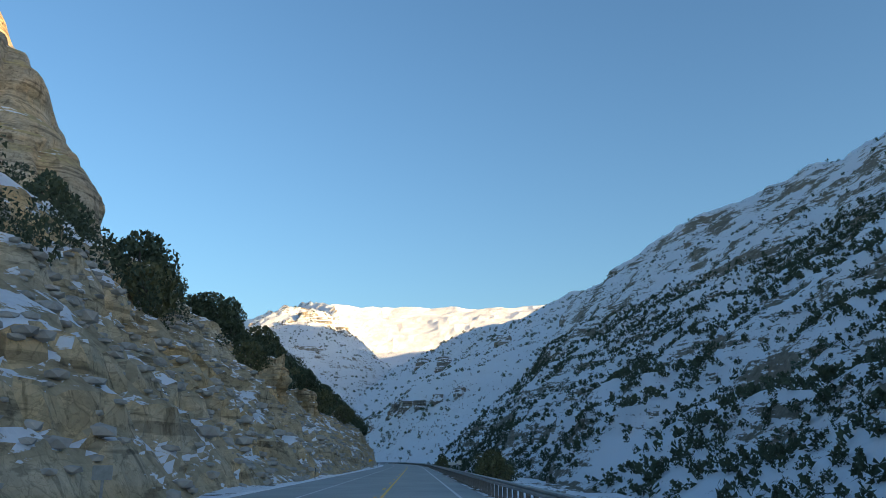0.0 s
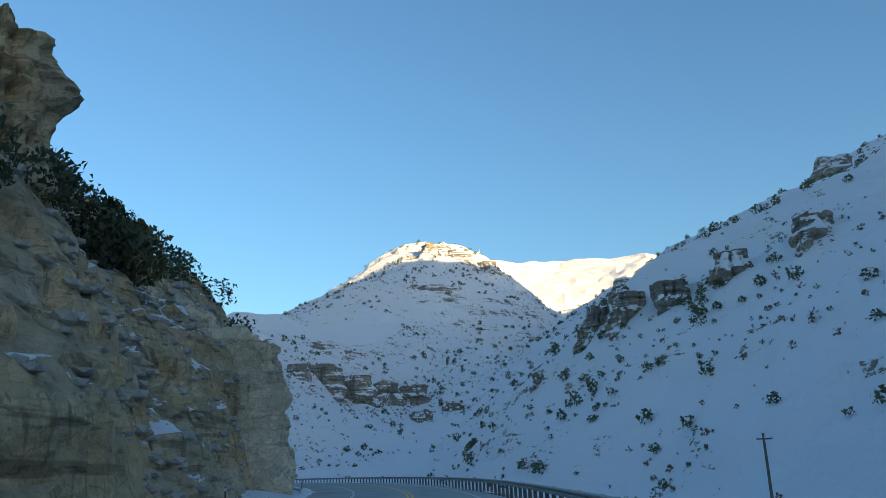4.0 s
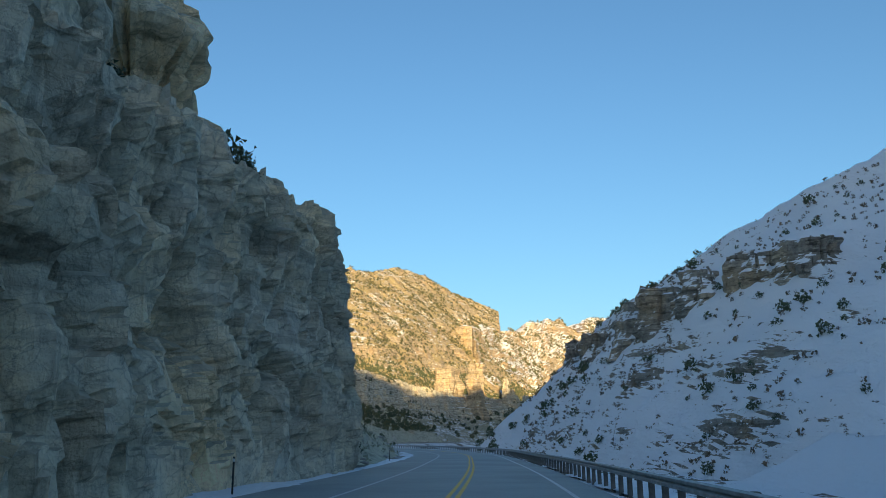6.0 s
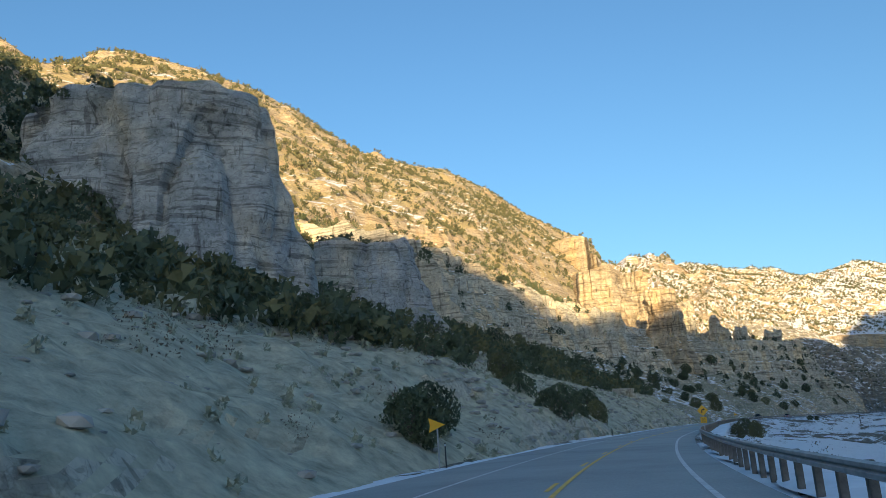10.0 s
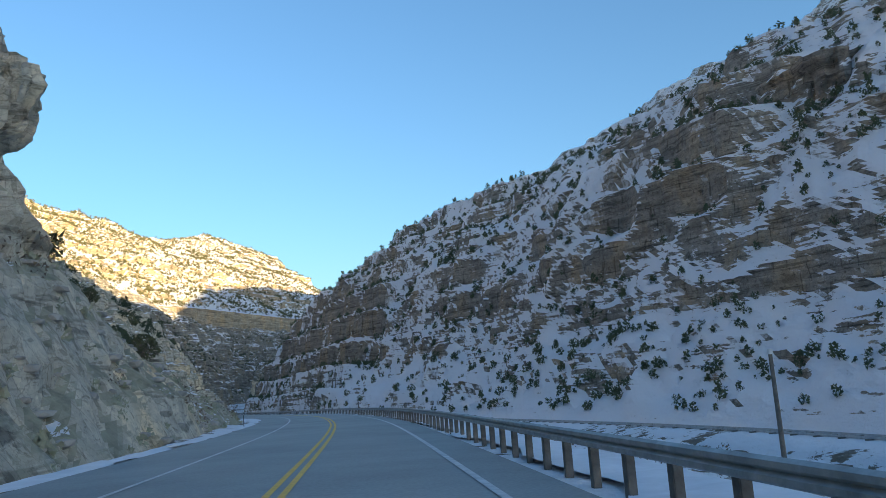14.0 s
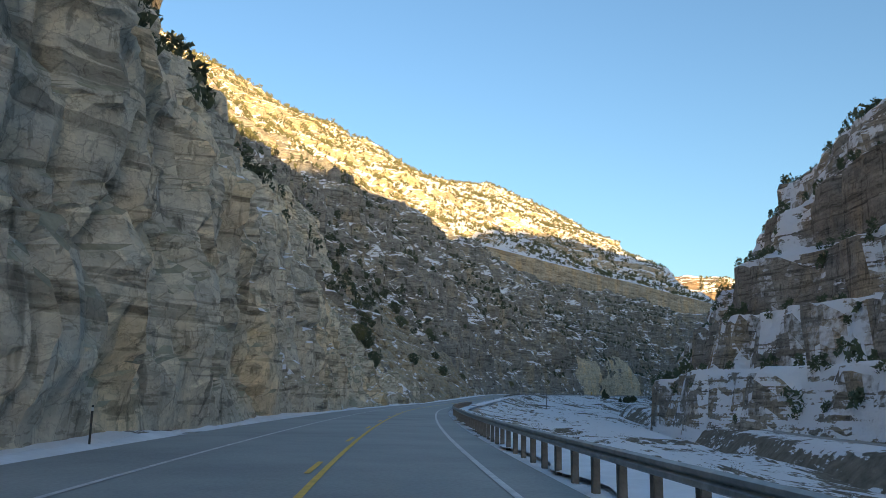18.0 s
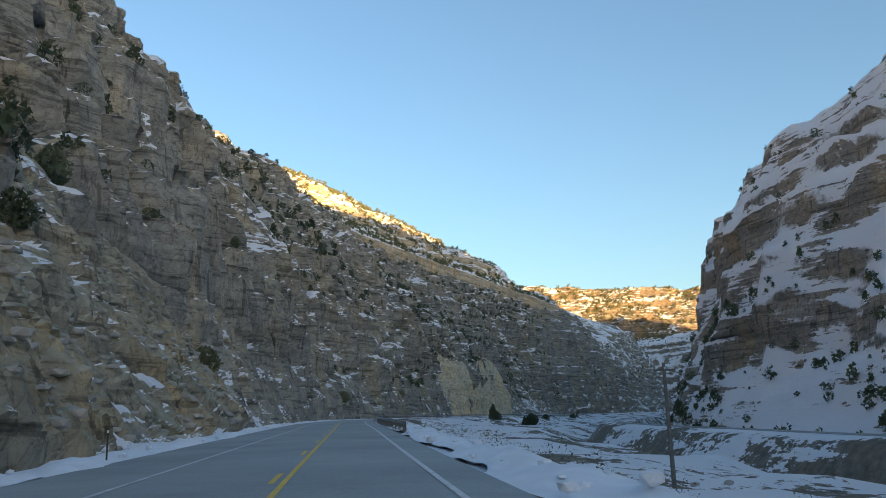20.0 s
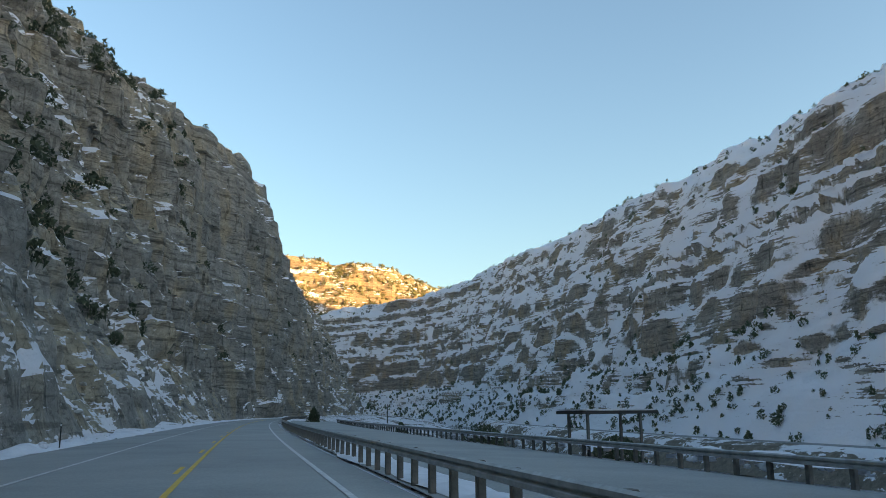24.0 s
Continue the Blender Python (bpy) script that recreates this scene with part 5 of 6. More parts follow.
def words(text, size, x, y, z, mat, parent):
    """Raised letters that face -y."""
    cu = bpy.data.curves.new("letters", "FONT")
    cu.body, cu.size, cu.align_x, cu.align_y, cu.extrude = text, size * SC, "CENTER", "CENTER", 0.002 * SC
    tmp = bpy.data.objects.new("letters", cu)
    scene.collection.objects.link(tmp)
    me = bpy.data.meshes.new_from_object(tmp.evaluated_get(bpy.context.evaluated_depsgraph_get()))
    bpy.data.objects.remove(tmp)
    me.transform(Matrix.Translation((x * SC, y * SC, z * SC)) @ Matrix.Rotation(math.pi / 2, 4, "X"))
    me.materials.clear()
    me.materials.append(mat)
    ob = new("lettering", me)
    ob.parent = parent
    return ob


sign_white = plain_material("white sign sheeting", (0.72, 0.72, 0.70), 0.4, 0, 20, 0.06)
sign_yellow = plain_material("amber sign sheeting", (0.80, 0.42, 0.02), 0.4, 0, 20, 0.08)
sign_black = plain_material("black sign ink", (0.02, 0.02, 0.02), 0.5, 0, 20, 0.1)
sign_back = plain_material("bare aluminium sign back", (0.42, 0.44, 0.45), 0.4, 0.7, 20, 0.15)
post_black = plain_material("dark delineator post", (0.05, 0.045, 0.04), 0.7, 0, 20, 0.3)
road = bpy.data.objects["road"]


def road_strip(name, mat, s0, s1, u, w, label):
    ribbon(name, mat, s0, s1, [(u + w, 0.016 - (0.008 if u > 0 else 0.012) * abs(u)), (u - w, 0.016 - (0.008 if u > 0 else 0.012) * abs(u))], label, step=0.01, parent=road)


road_strip("edge_line", white_paint, -3, 30.9, -1.12, 0.022, "white edge line")
road_strip("edge_line", white_paint, -3, 30.9, 1.03, 0.02, "white edge line")
road_strip("centre_line", yellow_paint, -3, 30.9, -0.092, 0.02, "solid yellow centre line")
for a, b in ((-3, -0.2), (3.4, 6.9), (11.4, 16.22), (25.5, 30.9)):
    road_strip("centre_line", yellow_paint, a, b, -0.008, 0.02, "solid yellow centre line")
s = -0.1
while s < 25.4:
    if not (3.3 < s < 6.9 or 11.3 < s < 16.22):
        road_strip("dash", yellow_paint, s, s + 0.023, -0.008, 0.02, "")
    s += 0.0916


def guardrail(s0, s1, u, tall=0.0, z=0.0):
    """A steel beam on timber posts with offset blocks."""
    g = tagged(new("guardrail"), "weathered steel guardrail on timber posts along the road", "guardrail", "guardrails of the road")
    prof = [(0.0, 0.150), (0.018, 0.160), (0.018, 0.178), (0.0, 0.190), (0.018, 0.202), (0.018, 0.220), (0.0, 0.230), (-0.006, 0.229), (-0.006, 0.151)]
    beam = ribbon("beam", steel, s0, s1, [(u + a, b + z) for a, b in prof], "ribbed grey steel beam", step=0.008, parent=g)
    beam.data.polygons.foreach_set("use_smooth", [False] * len(beam.data.polygons))
    pm = bpy.data.meshes.new("post")
    bm = box(0.15, 0.2, 1.05, 0, 0, 0.24, 0.015)
    bm.to_mesh(pm)
    bm.free()
    pm.materials.append(wood_post)
    n = int((s1 - s0) / 0.0143)
    for k in range(n):
        o = new("post", pm)
        o.parent = g
        o.matrix_basis = frame_at(s0 + 0.006 + k * 0.0143, u - 0.032, z + 0.012 * math.sin(k * 2.1))
    return g


for a, b in ((-0.6, 2.6), (2.6, 6.0), (6.0, 9.4), (9.4, 12.8), (12.8, 16.2), (16.2, 19.4), (20.45, 22.98)):
    guardrail(a, b, -1.64)
guardrail(23.14, 26.4, -1.64)
guardrail(23.0, 25.6, -5.3, 0, -0.16)
ribbon("pullout", asphalt, 22.9, 25.7, [(-1.62, -0.03), (-2.4, -0.06), (-4.0, -0.12), (-5.2, -0.16)], "grey asphalt pullout beside the road", "pullout")
fill = ribbon("pullout_bank", bank_mat, 22.5, 26.1, [(-1.55, -0.08), (-3.0, -0.12), (-5.6, -0.2), (-7.0, -0.75), (-9.0, -1.6)], "snowy earth bank that carries the pullout", "bank")
rows = len(fill.data.vertices) // 5
for v in fill.data.vertices:
    k = v.index // 5
    v.co.z -= 1.3 * max(0.0, 1 - min(k, rows - 1 - k) / 18) if v.index % 5 else 0.0


# snow along the verges
def berm(name, s0, s1, u0, u1, tall, label, seed):
    n, m = int((s1 - s0) / 0.007), 7
    c, left = centre(np.linspace(s0, s1, n))
    net = np.empty((n, m, 3))
    for j in range(m):
        f = j / (m - 1)
        edge = 0.14 * vnoise(np.concatenate([c / 0.9, np.full((n, 1), 3.0 + f)], 1), seed)
        net[:, j, :2] = c + left * (u0 + (u1 - u0) * f + edge * (1 if j in (0, 1) else 0.4))[:, None]
        h = fbm(np.concatenate([net[:, j, :2] / 0.42, np.full((n, 1), 1.0)], 1), 4, seed + 1) * 0.7 + 0.35
        net[:, j, 2] = height(np.linspace(s0, s1, n)) - 0.03 + tall * math.sin(math.pi * (0.06 + 0.88 * f)) * np.clip(h, -0.25, 1.4)
    tagged(new(name, grid_mesh(name, net, snow_mat)), label, "snow bank", kind="structure")


berm("snow_verge", 12.4, 19.8, 2.12, 2.5, 0.06, "thin broken snow along the foot of the cliffs", 108)
berm("snow_verge", 19.8, 30.5, 2.05, 2.75, 0.12, "ploughed snow along the foot of the cliffs", 101)
berm("snow_verge", -1.0, 12.2, 2.02, 2.35, 0.05, "thin broken snow along the road edge", 102)
berm("snow_verge", -1.0, 19.3, -1.68, -2.25, 0.06, "thin snow under the guardrail", 103)
berm("snow_verge", 19.3, 20.6, -1.6, -2.3, 0.13, "heap of ploughed snow at the road edge", 104)
berm("snow_verge", 20.6, 23.1, -1.68, -2.15, 0.07, "thin snow under the guardrail", 105)
berm("snow_verge", 23.1, 26.0, -1.68, -2.1, 0.07, "thin snow under the guardrail", 106)
berm("snow_verge", 23.1, 25.7, -5.4, -6.1, 0.09, "lumpy ploughed snow along the pullout", 107)


def delineator(s, u, z=0.0):
    d = tagged(new("delineator"), "thin dark delineator post at the road edge", "marker post", "delineators of the road")
    part("post", box(0.07, 0.03, 1.35, 0, 0, 0.55, 0.008), post_black, d)
    part("reflector", box(0.075, 0.035, 0.12, 0, 0, 1.1, 0.005), sign_white, d, "white reflector band")
    d.matrix_basis = frame_at(s, u, z)
    return d


first = delineator(0.62, 2.3)
for s in (1.75, 2.5, 3.3, 4.28, 4.74, 5.4, 6.22, 6.62, 7.26, 7.62, 8.34, 8.52, 9.12, 9.22, 9.42, 9.75, 10.32, 10.9, 11.6, 12.9, 13.6, 14.16, 14.62, 15.35, 15.8, 16.52, 16.95, 17.14, 18.2, 19.0, 20.26, 20.9, 21.4, 22.28, 22.5, 23.2, 23.24, 23.8, 24.36, 24.9):
    copy_thing(first, frame_at(s, 2.28, 0.0))
for s in (1.42, 3.95, 9.5, 11.2, 12.86, 13.3, 19.98, 21.5, 23.15):
    copy_thing(first, frame_at(s, -1.75, -0.05))


def sign_post(name, label, s, u, z, tall, turn=0.0):
    g = tagged(new(name), label, "road sign")
    part("post", box(0.09, 0.06, tall + 1.2, 0, 0.05, tall / 2 - 0.6, 0.01), steel if tall > 1.2 else wood_post, g, "grey sign post")
    g.matrix_basis = frame_at(s, u, z, turn)
    return g


def rect(w, h, z, r=0.04):
    pts = []
    for cx, cz, a0 in ((w / 2 - r, z + h / 2 - r, 0), (-w / 2 + r, z + h / 2 - r, 90), (-w / 2 + r, z - h / 2 + r, 180), (w / 2 - r, z - h / 2 + r, 270)):
        for k in range(4):
            a = radians(a0 + k * 30)
            pts.append((cx + r * math.cos(a), cz + r * math.sin(a)))
    return pts


def pass_sign(s, u, z, mid):
    g = sign_post("pass_with_care_sign", "white rectangular sign reading pass with care", s, u, z, mid + 0.3)
    panel = part("panel", flat_shape(rect(0.61, 0.82, mid), 0.01), sign_white, g, "white sign panel")
    for w, h in ((0.56, 0.77),):
        for sx, sz, x, zz in ((w, 0.02, 0, mid + h / 2), (w, 0.02, 0, mid - h / 2), (0.02, h, w / 2, mid), (0.02, h, -w / 2, mid)):
            part("border", box(sx, 0.004, sz, x, -0.008, zz), sign_black, panel)
    for k, t in enumerate(("PASS", "WITH", "CARE")):
        words(t, 0.2, 0, -0.009, mid + 0.23 - 0.23 * k, sign_black, panel)


pass_sign(16.38, -1.75, -0.12, 2.35)
pass_sign(21.16, -1.82, -0.1, 2.7)


def curve_sign(s, u, z, mid):
    g = sign_post("curve_sign", "amber diamond curve warning sign with a speed plate", s, u, z, mid + 0.3)
    d = 0.54
    panel = part("panel", flat_shape([(d, mid), (0, mid + d), (-d, mid), (0, mid - d)], 0.01), sign_yellow, g, "amber diamond panel")
    arc = [(-0.12, -0.26), (-0.12, -0.02), (-0.06, 0.10), (0.06, 0.14)]
    inner = [(0.06, 0.05), (0.0, 0.02), (-0.03, -0.06), (-0.03, -0.26)]
    part("arrow", flat_shape([(x, mid + zz) for x, zz in arc + inner], 0.004, -0.009), sign_black, panel, "black bent arrow")
    part("arrow", flat_shape([(0.06, mid + 0.22), (0.24, mid + 0.10), (0.06, mid - 0.03)], 0.004, -0.009), sign_black, panel, "black arrow head")
    plate = part("speed_plate", flat_shape(rect(0.6, 0.6, mid - 0.95), 0.01), sign_yellow, g, "amber speed plate")
    words("55", 0.36, 0, -0.009, mid - 0.88, sign_black, plate)
    part("bar", box(0.36, 0.004, 0.07, 0, -0.008, mid - 1.14), sign_black, plate)


curve_sign(10.65, -1.72, -0.06, 2.55)
curve_sign(22.68, -1.95, -0.1, 2.5)


def arrow_sign(s, u, z, mid, size, turn=0.0):
    g = sign_post("arrow_sign", "small amber arrow shaped sign on the bank", s, u, z, mid, turn)
    k = size
    part("panel", flat_shape([(-0.5 * k, mid + 0.42 * k), (0.5 * k, mid), (-0.5 * k, mid - 0.42 * k), (-0.42 * k, mid)], 0.01), sign_yellow, g, "amber panel")


arrow_sign(1.4, 2.25, 0.0, 1.75, 0.95)
arrow_sign(10.33, 2.5, 0.0, 2.2, 0.95)
arrow_sign(11.9, -1.8, 0.0, 2.0, 0.9)
arrow_sign(22.52, 2.35, 0.0, 1.8, 0.8)
for s, u, w, h, mid, shape in ((1.36, -2.9, 1.5, 0.7, 2.2, 0), (1.28, -3.15, 1.5, 1.1, 2.4, 1)):
    g = sign_post("sign_back", "bare grey back of a road sign", s, u, -0.35, mid + 0.2)
    pts = rect(w, h, mid) if not shape else [(-0.75, mid - 0.15), (0.6, mid + 0.55), (0.6, mid - 0.55)]
    part("panel", flat_shape(pts, 0.02, -0.02), sign_back, g)
g = sign_post("sign_back", "grey rectangular road sign beside the bank", 0.22, 2.6, 0.0, 1.5)
part("panel", flat_shape(rect(0.7, 0.5, 1.3), 0.02, -0.02), sign_back, g)
g = sign_post("object_marker", "striped amber object marker at the rail end", 23.13, -1.5, 0.0, 1.1)
panel = part("panel", flat_shape(rect(0.24, 0.5, 0.72), 0.01, -0.02), sign_yellow, g, "amber marker panel")
for k in range(3):
    z = 0.5 + 0.14 * k
    part("stripe", flat_shape([(-0.11, z), (0.11, z + 0.08), (0.11, z + 0.14), (-0.11, z + 0.06)], 0.004, -0.029), sign_black, panel, "black slanted stripe")


def pole(s, u, z, tall, cross=True, lamp=False):
    g = tagged(new("utility_pole"), "weathered wooden utility pole below the road", "utility pole", "poles along the canyon")
    part("mast", rod(0.16, tall + 1, 0, 0, tall / 2 - 0.5, "Z", 10, 0.11), wood_post, g)
    if cross:
        part("crossarm", box(1.5, 0.1, 0.12, 0, -0.12, tall - 0.5, 0.01), wood_post, g)
        for x in (-0.6, 0.0, 0.6):
            part("insulator", rod(0.05, 0.16, x, -0.12, tall - 0.36, "Z", 8, 0.03), sign_white, g, "pale insulator")
    if lamp:
        part("cap", rod(0.2, 0.3, 0, 0, tall, "Z", 10, 0.14), sign_white, g, "pale cap")
    g.matrix_basis = frame_at(s, u, z)


for s, u, z, tall, cross, lamp in ((4.52, -9.4, -1.4, 8.4, True, False), (6.07, -13.5, -1.8, 10.5, True, False), (14.33, -7.3, -1.1, 6.6, False, True), (17.51, -5.4, -0.9, 6.6, True, False), (20.39, -6.5, -1.1, 8.0, True, False), (25.2, -7.5, -1.2, 7.5, True, False), (13.15, -8.4, -1.2, 6.0, True, False), (15.7, -8.0, -1.2, 6.0, True, False)):
    pole(s, u, z, tall, cross, lamp)

# shelter roof past the pullout
g = tagged(new("shelter"), "flat roofed open shelter on thin posts", "shelter")
part("roof", box(5.2, 2.6, 0.18, 0, 0, 2.55, 0.03), post_black, g, "thin dark flat roof")
part("roof_snow", box(5.0, 2.3, 0.08, 0, 0, 2.68, 0.03), snow_mat, g, "thin snow on the roof")
for x, y in ((-2.0, -0.9), (1.6, -0.9), (-2.0, 0.9), (1.6, 0.9)):
    part("post", box(0.14, 0.14, 4.2, x, y, 0.4, 0.01), wood_post, g)
g.matrix_basis = frame_at(24.32, -6.2, -0.28, 12)

# ---- railway and river ----
def drift(s):
    return np.interp(s, [4, 11, 13, 15, 17, 18, 20, 22, 24, 26, 31], [-19, -15, -11.5, -10.2, -14, -16, -19, -19.5, -22, -26, -26])


def track_net(cols, s0, s1, step=0.02):
    n = int((s1 - s0) / step)
    st = np.linspace(s0, s1, n)
    c, left = centre(st)
    net = np.empty((n, len(cols), 3))
    for j, (u, z) in enumerate(cols):
        net[:, j, :2] = c + left * (drift(st) + u)[:, None]
        net[:, j, 2] = z + height(st)
    return net


line_thing = tagged(new("railway"), "single railway track on a low snowy embankment", "railway")
emb = track_net([(4.2, -4.3), (1.5, -1.15), (0.6, -0.98), (-0.6, -0.98), (-1.5, -1.15), (-4.0, -4.3)], 11.5, 30)
emb[:, :, 2] -= 2.6 * np.clip((12.5 - np.linspace(11.5, 30, len(emb))) / 0.9, 0, 1)[:, None]
o = new("embankment", grid_mesh("embankment", emb, bank_mat))
o.parent = line_thing
for u in (0.205, -0.205):
    r = new("rail", grid_mesh("rail", track_net([(u + 0.012, -0.97), (u + 0.012, -0.915), (u - 0.012, -0.915), (u - 0.012, -0.97)], 12.5, 30, 0.01), steel))
    r.parent = line_thing
    tagged(r, "rusty steel rail")
tie_mesh = bpy.data.meshes.new("tie")
bm = box(2.5, 0.24, 0.18, 0, 0, 0, 0.01)
bm.to_mesh(tie_mesh)
bm.free()
tie_mesh.materials.append(wood_post)
for k in range(260):
    st = 12.6 + k * 0.0105 * 2
    c, left = centre(st)
    q = c[0] + left[0] * float(drift(st))
    o = new("tie", tie_mesh)
    o.parent = line_thing
    o.matrix_basis = pose(float(q[0]), float(q[1]), float(height(st)) - 0.975, 0, 0, math.degrees(math.atan2(left[0, 1], left[0, 0])))
water, nodes, links, bsdf = material("river water")
bsdf.inputs["Base Color"].default_value = (0.03, 0.05, 0.055, 1)
bsdf.inputs["Roughness"].default_value = 0.12
bump(nodes, links, bsdf, noise_node(nodes, links, 1.4, 4, 0.6), 0.25, 0.1)
net = track_net([(10.2, -2.7), (3.0, -2.7)], 18.6, 30)
tagged(new("water", grid_mesh("water", net, water)), "dark slow river below the road", "river", kind="structure")
st = np.linspace(6.6, 12.4, 300)
c, left = centre(st)
net = np.stack([np.concatenate([c + left * u, np.full((300, 1), -2.1)], 1) for u in (-13.2, -24.0)], 1)
tagged(new("water", grid_mesh("water", net, water)), "dark slow river inside the bend", "river", kind="structure")

# ---- planting beside the road ----
def stand(s, u, z, size, kind, stretch=1.0, turn=0.0):
    t = copy_thing(FINE[kind], Matrix.Identity(4))
    x, y, h = beside(s, u, 0)
    t.matrix_basis = Matrix.Translation((x, y, z + h)) @ Matrix.Rotation(turn, 4, "Z") @ Matrix.Diagonal((size, size, size * stretch, 1))


for k, (s, u, z, size, kind) in enumerate(((0.78, -3.3, -0.5, 1.5, 3), (0.86, -3.9, -0.6, 1.2, 0), (1.95, -3.4, -0.5, 1.3, 3), (22.71, -4.4, -0.75, 1.8, 2), (22.72, -4.7, -0.8, 1.5, 1), (23.1, -6.8, -1.2, 1.2, 1), (23.04, -7.2, -1.2, 1.3, 2), (23.0, -7.5, -1.2, 1.1, 0), (22.95, -7.8, -1.3, 1.2, 2), (22.9, -8.4, -1.35, 1.4, 1), (22.84, -8.2, -1.35, 1.1, 2), (22.78, -8.7, -1.4, 1.3, 1), (22.72, -9.0, -1.4, 1.1, 2), (22.68, -9.3, -1.4, 1.2, 0), (22.64, -9.6, -1.5, 1.2, 1), (22.62, -8.8, -1.4, 1.0, 2),
        (24.9, -6.6, -1.0, 1.2, 2), (25.5, -3.6, -0.4, 1.3, 2), (24.6, -7.2, -1.1, 1.1, 0), (24.4, -7.8, -1.2, 1.0, 0), (23.5, -7.0, -1.1, 1.2, 3), (17.75, -2.9, -0.4, 0.8, 2), (17.9, -3.1, -0.45, 0.7, 2), (18.0, -2.7, -0.4, 0.6, 2), (8.45, -4.6, -0.8, 0.9, 1), (10.72, -2.6, -0.3, 0.5, 3), (10.78, -3.2, -0.4, 0.6, 3), (10.85, -2.9, -0.3, 0.55, 0), (12.95, -4.0, -0.6, 0.7, 0), (13.0, -4.4, -0.7, 0.6, 3),
        (23.3, 4.0, 7.6, 1.0, 0), (23.38, 4.2, 8.2, 1.1, 1), (23.44, 3.9, 8.4, 0.9, 0), (23.52, 4.0, 8.8, 1.0, 3), (23.6, 4.1, 8.9, 0.8, 0), (23.68, 4.0, 8.9, 0.7, 1), (5.17, 3.2, 3.5, 0.55, 3), (5.23, 3.2, 3.5, 0.6, 1), (5.29, 3.2, 3.4, 0.5, 0), (5.42, 3.3, 3.3, 0.35, 3), (6.25, 3.5, 4.1, 0.5, 0), (6.29, 3.4, 4.1, 0.7, 0), (6.37, 3.3, 4.2, 0.4, 1), (6.43, 3.2, 4.3, 0.35, 3), (6.62, 3.6, 0.0, 0.9, 0), (6.7, 4.0, 0.2, 0.8, 1), (14.2, 4.3, 0.9, 1.5, 2), (14.26, 4.6, 1.2, 1.6, 1), (10.37, 3.4, 0.2, 1.3, 1), (10.43, 3.8, 0.4, 1.2, 0), (10.75, 3.5, 0.2, 1.5, 1), (10.85, 3.9, 0.3, 1.6, 0), (10.95, 4.2, 0.5, 1.6, 1), (11.05, 3.8, 0.3, 1.4, 3), (11.15, 4.8, 0.7, 1.6, 1), (10.8, 5.2, 0.9, 1.5, 0), (11.0, 5.6, 1.1, 1.4, 3))):
    stand(s, u, z, size, kind, 0.9 + 0.1 * (k % 4), k * 1.7)
bank_net = []
st = np.linspace(-0.5, 26, 1200)
c, left = centre(st)
rngb = np.random.default_rng(77)
for u0, u1, zz in ((-2.3, -5, -0.55), (-5, -10, -1.2)):
    k = rngb.integers(0, 1200, 2400)
    u = rngb.uniform(u1, u0, 2400)
    p = np.concatenate([c[k] + left[k] * u[:, None], (np.interp(u, [-10, -8, -5.5, -3.5, -2.4], [-1.5, -1.2, -0.9, -0.5, -0.16]) + height(st[k]))[:, None]], 1)
    bank_net.append(p[~((st[k] > 22.9) & (st[k] < 25.8) & (u > -6.2))])
bank_spots = np.concatenate(bank_net)
scrub("dry_brush_bank", dry_leaf, "low dry brush poking through the snow of the river bank", bank_spots[::4], 0.12, 0.45, TWIGS, 78)
scrub("bank_stones", rubble, "grey stones showing through the snow of the river bank", bank_spots[1::2], 0.05, 0.32, STONE, 79, 0.03, (0.6, 1.1))
clods = []
for a, b, u0, u1, n in ((19.3, 20.6, -1.6, -2.2, 160), (23.1, 25.6, -5.3, -6.1, 420), (20.0, 25.0, 2.1, 2.6, 200)):
    k = rngb.uniform(a, b, n)
    u = rngb.uniform(u1, u0, n) if u1 < u0 else rngb.uniform(u0, u1, n)
    cc, ll = centre(k)
    clods.append(np.concatenate([cc + ll * u[:, None], (height(k) + (-0.08 if u0 < -4 else 0.03))[:, None]], 1))
scrub("snow_clods", snow_mat, "broken clods of ploughed snow", np.concatenate(clods), 0.04, 0.14, STONE, 80, 0.02, (0.8, 1.4))

# ---- vehicles ----
glass, nodes, links, bsdf = material("dark car glass")
bsdf.inputs["Base Color"].default_value, bsdf.inputs["Roughness"].default_value = (0.02, 0.025, 0.03, 1), 0.05
rubber = plain_material("tyre rubber", (0.02, 0.02, 0.02), 0.85, 0, 20, 0.2)
chrome = plain_material("chrome", (0.65, 0.66, 0.68), 0.15, 1.0, 20, 0.05)
black_trim = plain_material("black plastic trim", (0.02, 0.02, 0.022), 0.5, 0, 20, 0.2)
lamp_glow, nodes, links, bsdf = material("lit headlamp")
bsdf.inputs["Emission Color"].default_value, bsdf.inputs["Emission Strength"].default_value = (1.0, 0.9, 0.7, 1), 0.3
amber_glow, nodes, links, bsdf = material("lit amber lamp")
bsdf.inputs["Base Color"].default_value = (0.8, 0.25, 0.02, 1)
bsdf.inputs["Emission Color"].default_value, bsdf.inputs["Emission Strength"].default_value = (1.0, 0.3, 0.02, 1), 2.0


def paint(name, colour):
    m, nodes, links, bsdf = material(name)
    n = noise_node(nodes, links, 6, 4, 0.6)
    links.new(ramp(nodes, links, n, [(0.35, tuple(c * 0.8 for c in colour)), (0.7, colour)]), bsdf.inputs["Base Color"])
    bsdf.inputs["Roughness"].default_value, bsdf.inputs["Coat Weight"].default_value = 0.35, 0.7
    return m


